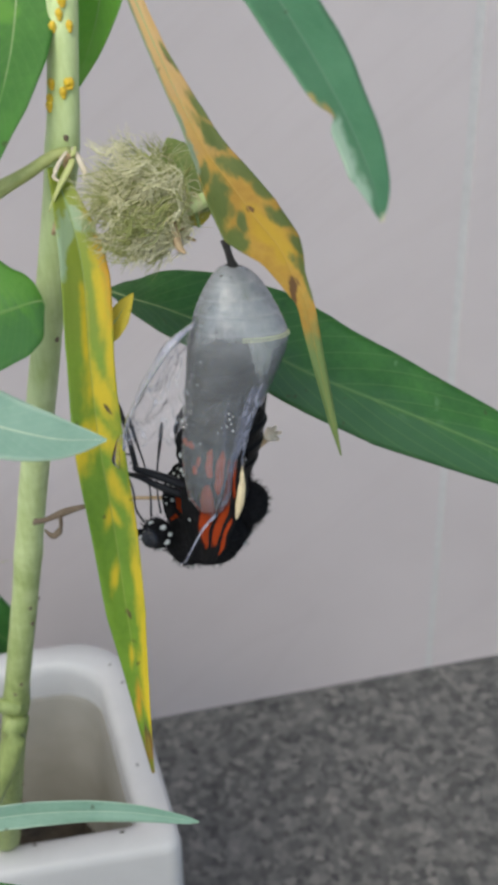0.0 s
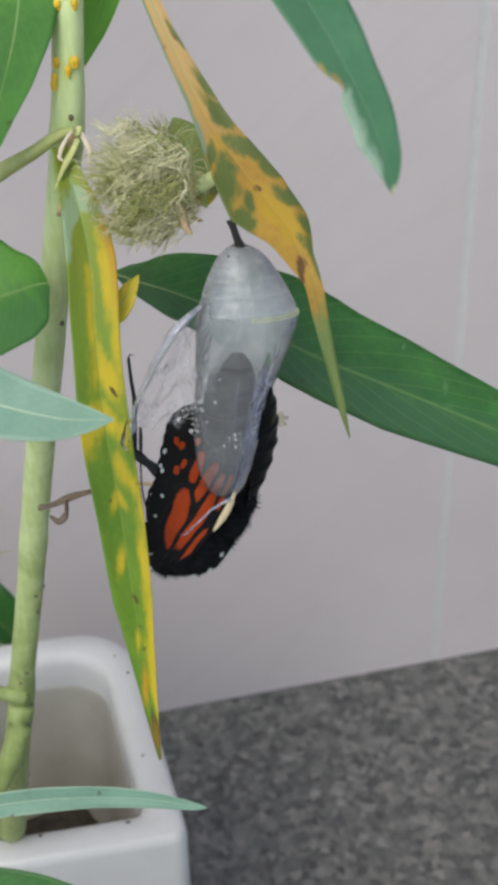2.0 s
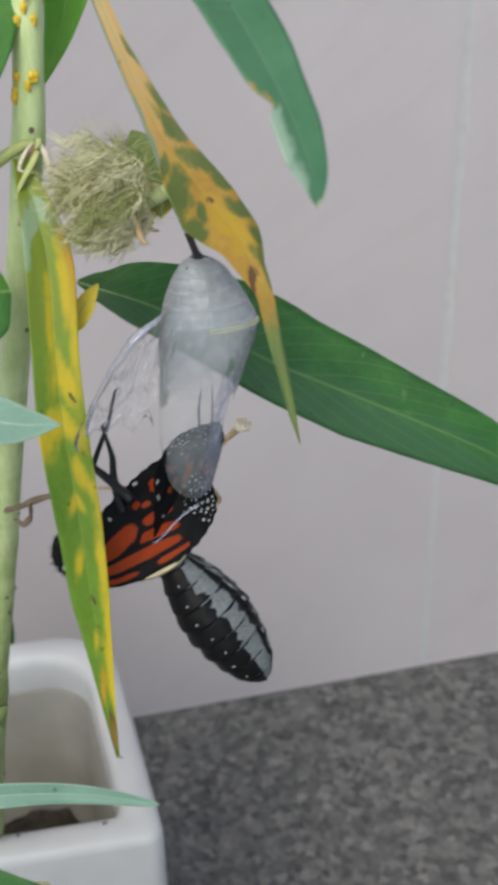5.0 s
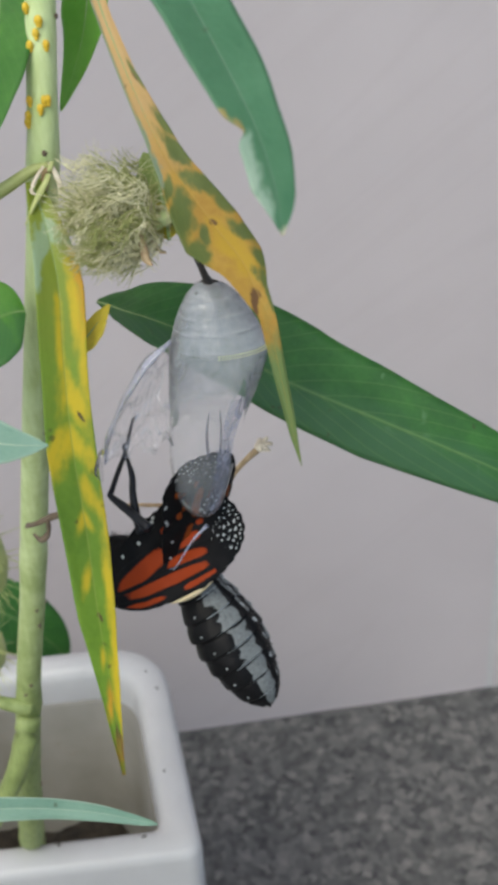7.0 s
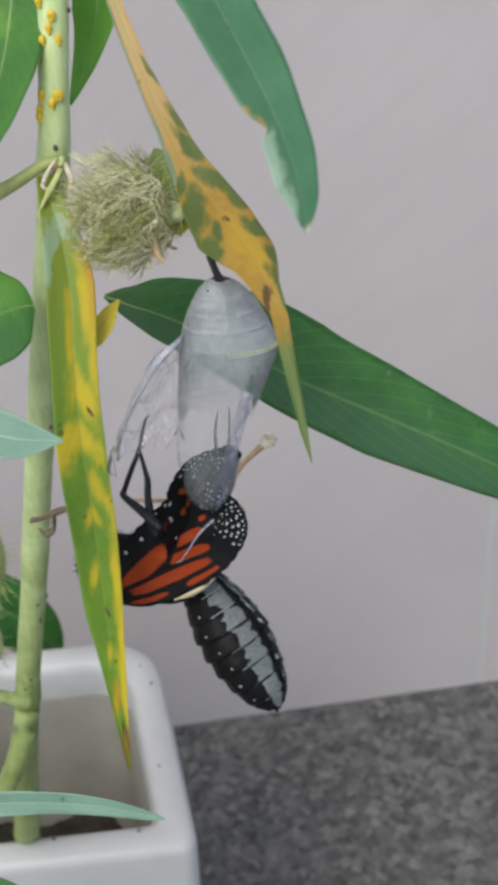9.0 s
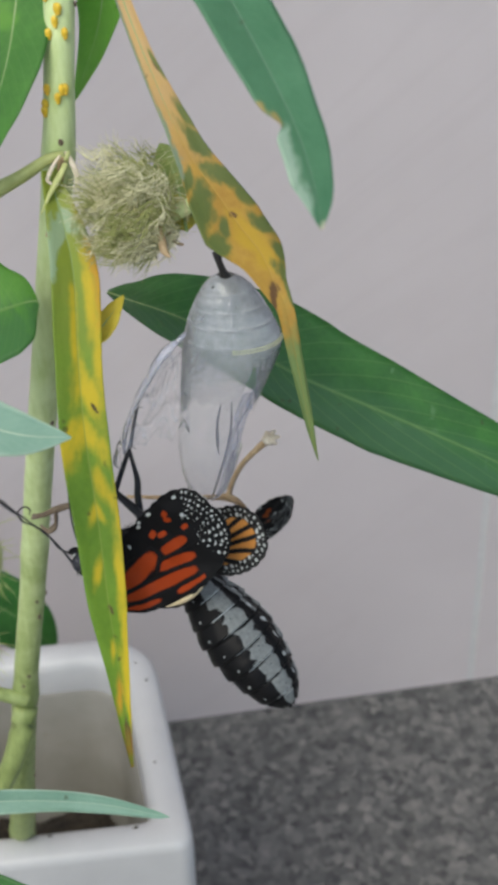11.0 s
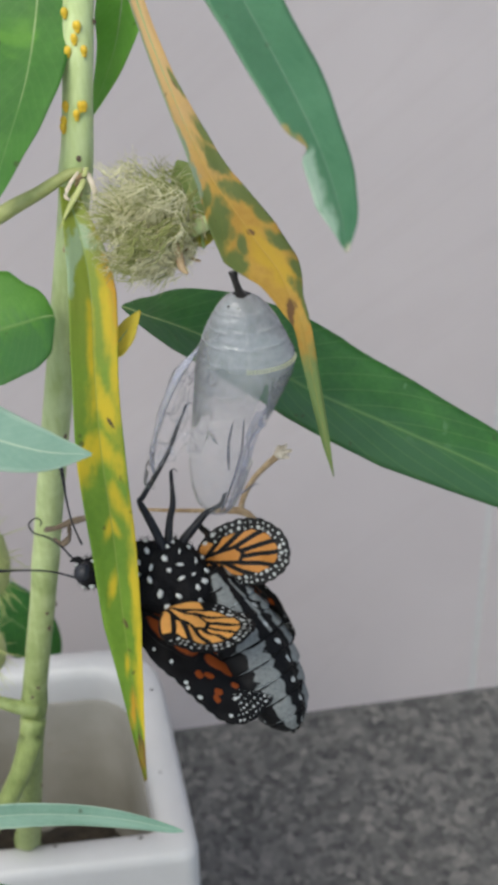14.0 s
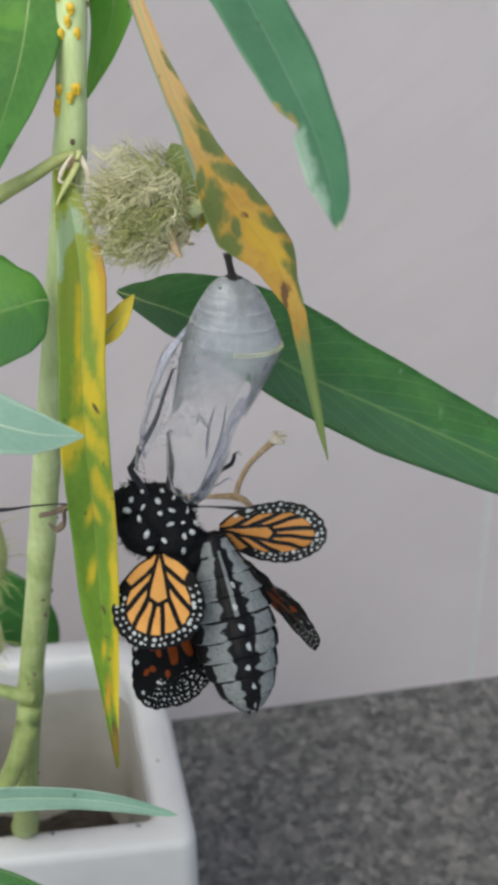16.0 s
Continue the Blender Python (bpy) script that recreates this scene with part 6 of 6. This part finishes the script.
            (15, 5.47, 2.11, -5.5, 258, 0, -51.1),
            (15.5, 6.53, 0.16, -5.5, 258, 0, -51.2),
            (16, 5.54, -1.23, -5.5, 258, 0, -51.6),
        ],
        "leg_front": [
            (0, -4.82, 5.36, 1.65, 0, 0, 38),
            (1, -4.69, 5.83, 1.69, 0, 0, 34),
            (2, -1.87, 7.43, 1.79, -20, 0, 25),
            (2.5, -0.13, 7.6, 1.9, -36, 0, 24),
            (3.5, 1.74, 7.32, 1.97, -42, 0, 17),
            (4.5, 1.45, 7.72, 1.93, -42, 0, 14),
            (7, -0.27, 6.17, 2.05, -42, 0, 18),
            (8, 0.96, 5.98, 2.01, -42, 0, 17),
            (9, 0.24, 5.84, 2.01, -42, 0, 17),
            (11.3, -0.27, 4.76, 1.99, -34, 0, 16),
            (11.5, -0.37, 4.16, 1.99, -28, 0, 14),
            (12.5, -0.72, 3.99, 2, 0, 0, 4),
            (13.5, -1.11, 4.82, 2, 0, 0, -2),
            (14.5, -0.87, 5.1, 2.02, 0, 0, -6),
            (16, -1.12, 2.98, 1.99, 0, 0, -2),
        ],
        "leg_middle": [
            (0, -4.62, 4.09, 0.67, 0, 0, 68),
            (1, -4.49, 4.56, 0.72, 0, 0, 65),
            (2.5, -0.08, 6.83, 0.91, 0, 0, 30),
            (3.5, 1.13, 6.74, 0.98, 0, 0, 14),
            (4.5, 1.15, 7.05, 0.95, 0, 0, 10),
            (7, -0.13, 6.53, 1.05, 0, 0, 8),
            (8, 0.87, 6.29, 1.02, 0, 0, 8),
            (11.3, -0.12, 4.87, 0.99, 0, 0, 8),
            (11.5, 0.3, 4.98, 0.99, 0, 0, 8),
            (12.5, -0.19, 4.08, 1, 0, 0, 8),
            (13.5, 0.55, 4.06, 1.01, 0, 0, -4),
            (14.5, 0.01, 4.69, 1.02, 0, 0, -2),
            (16, 1.1, 2.78, 0.99, 0, 0, 0),
        ],
        "leg_rear": [
            (0, -2.59, 1.79, -4.19, 0, 0, 20),
            (2.5, 1.48, 3.32, -3.96, 0, 0, 10),
            (3.5, 1.72, 3.00, -3.95, 0, 0, 0),
            (8, 1.92, 2.64, -4.02, 0, 0, 0),
            (11.3, 2.32, 1.79, -3.00, 0, 0, -10),
            (12, 2.78, 2.88, -1.00, 0, 0, -10),
            (12.5, 1.94, 2.38, -0.00, 0, 0, -10),
            (13.5, 2.13, 3.92, 0.01, 0, 0, -6),
            (14.5, 2.01, 4.23, 0.02, 0, 0, -6),
            (16, 3.97, 2.77, -3.00, 0, 0, -5),
        ],
        "antenna_near": [
            (0, -7.07, 1.51, 0.54, 0, 0, 95),
            (1.5, -6.03, 1.45, 0.61, 0, 0, 95),
            (2.5, -3.46, 3.58, -1.25, 0, 0, 100),
            (3.5, -3.24, 2.63, -1.23, 0, 0, 98),
            (4.5, -3.41, 2.94, -1.27, 0, 0, 98),
            (7, -5.61, 1.75, -0.85, 0, 0, 101),
            (8, -4.41, 1.99, -0.91, 0, 0, 101),
            (9, -4.60, 1.97, -0.95, 0, 0, 101),
            (11.3, -8.29, -0.45, 1.00, 0, 0, 150),
            (11.5, -8.61, -0.63, 0.99, 0, 0, 165),
            (12, -7.74, -0.17, 1.00, 0, 0, 150),
            (12.5, -8.75, 0.58, 1.01, 0, 0, 118),
            (13, -9.03, 1.10, 0.97, 0, 0, 108),
            (13.5, -10.04, -1.01, 0.96, 0, 0, 182),
            (14, -9.56, 0.31, 0.99, 0, 0, 170),
            (14.5, -7.62, 1.63, 0.99, 0, 0, 184),
            (16, -7.16, 2.18, 0.99, 0, 0, 176),
        ],
        "antenna_far": [
            (0, -6.05, 1.61, -1.40, 0, 0, 88),
            (1.5, -4.95, 1.52, -1.33, 0, 0, 88),
            (2.5, -3.09, 3.56, -1.23, 0, 0, 100),
            (3.5, -2.87, 2.60, -1.21, 0, 0, 98),
            (4.5, -3.04, 2.92, -1.25, 0, 0, 98),
            (7, -5.24, 1.73, -0.86, 0, 0, 101),
            (8, -4.04, 1.97, -0.91, 0, 0, 101),
            (9, -4.23, 1.96, -0.95, 0, 0, 101),
            (11.5, -7.60, 1.46, -1.01, 0, 0, 98),
            (12.5, -8.06, 2.08, -0.99, 0, 0, 103),
            (13.5, -9.41, 2.43, -1.03, 0, 0, 102),
            (14, -9.42, 3.79, -1.00, 0, 0, 105),
            (14.5, -6.60, 2.93, -1.00, 0, 0, 60),
            (15.5, -1.42, 2.70, -2.01, 0, 0, 20),
            (16, -0.11, 1.23, -2.00, 0, 0, 3),
        ],
        "proboscis": [
            (0, -7.94, 0.89, -0.51, 0, 0, 100),
            (1.5, -6.98, 0.51, -0.44, 0, 0, 100),
            (2.5, -2.89, 3.47, -2.22, 0, 0, 100),
            (3.5, -2.30, 2.49, -2.17, 0, 0, 96),
            (4.5, -2.47, 2.80, -2.21, 0, 0, 96),
            (7, -4.78, 1.61, -1.87, 0, 0, 99),
            (8, -3.57, 1.85, -1.92, 0, 0, 99),
            (9, -3.74, 1.84, -1.96, 0, 0, 99),
            (11.5, -8.40, 0.67, -0.01, 0, 0, 140),
            (12.5, -8.85, 1.90, 0.01, 0, 0, 125),
            (13.5, -10.09, 1.64, -0.03, 0, 0, 150),
            (14.5, -7.12, 2.12, -0.01, 0, 0, 120),
            (16, -6.36, 2.71, -0.01, 0, 0, 100),
        ],
    }
    pivot = vec(-14.6, 12.5, 252.0)
    across_view = Vector((0.11, 0.835, -0.54))
    walk(yellow_leaf, [(t, Matrix.Translation(pivot) @ Matrix.Rotation(radians(a), 4, across_view) @ Matrix.Translation(-pivot)) for t, a in ((0, 0.0), (14.0, 0.0), (14.5, 0.5), (15, 1.0), (15.5, 1.0), (16, 2.2))])
    walk(fly, [(t, pose(x, y, z, 57.5, 0, -7.4)) for t, x, y, z in ROOT_ROWS])
    for key, rows in PART_ROWS.items():
        walk(FLY[key], [(t, pose(x * MM, y * MM, z * MM, rx, ry, rz)) for t, x, y, z, rx, ry, rz in rows])


motions()
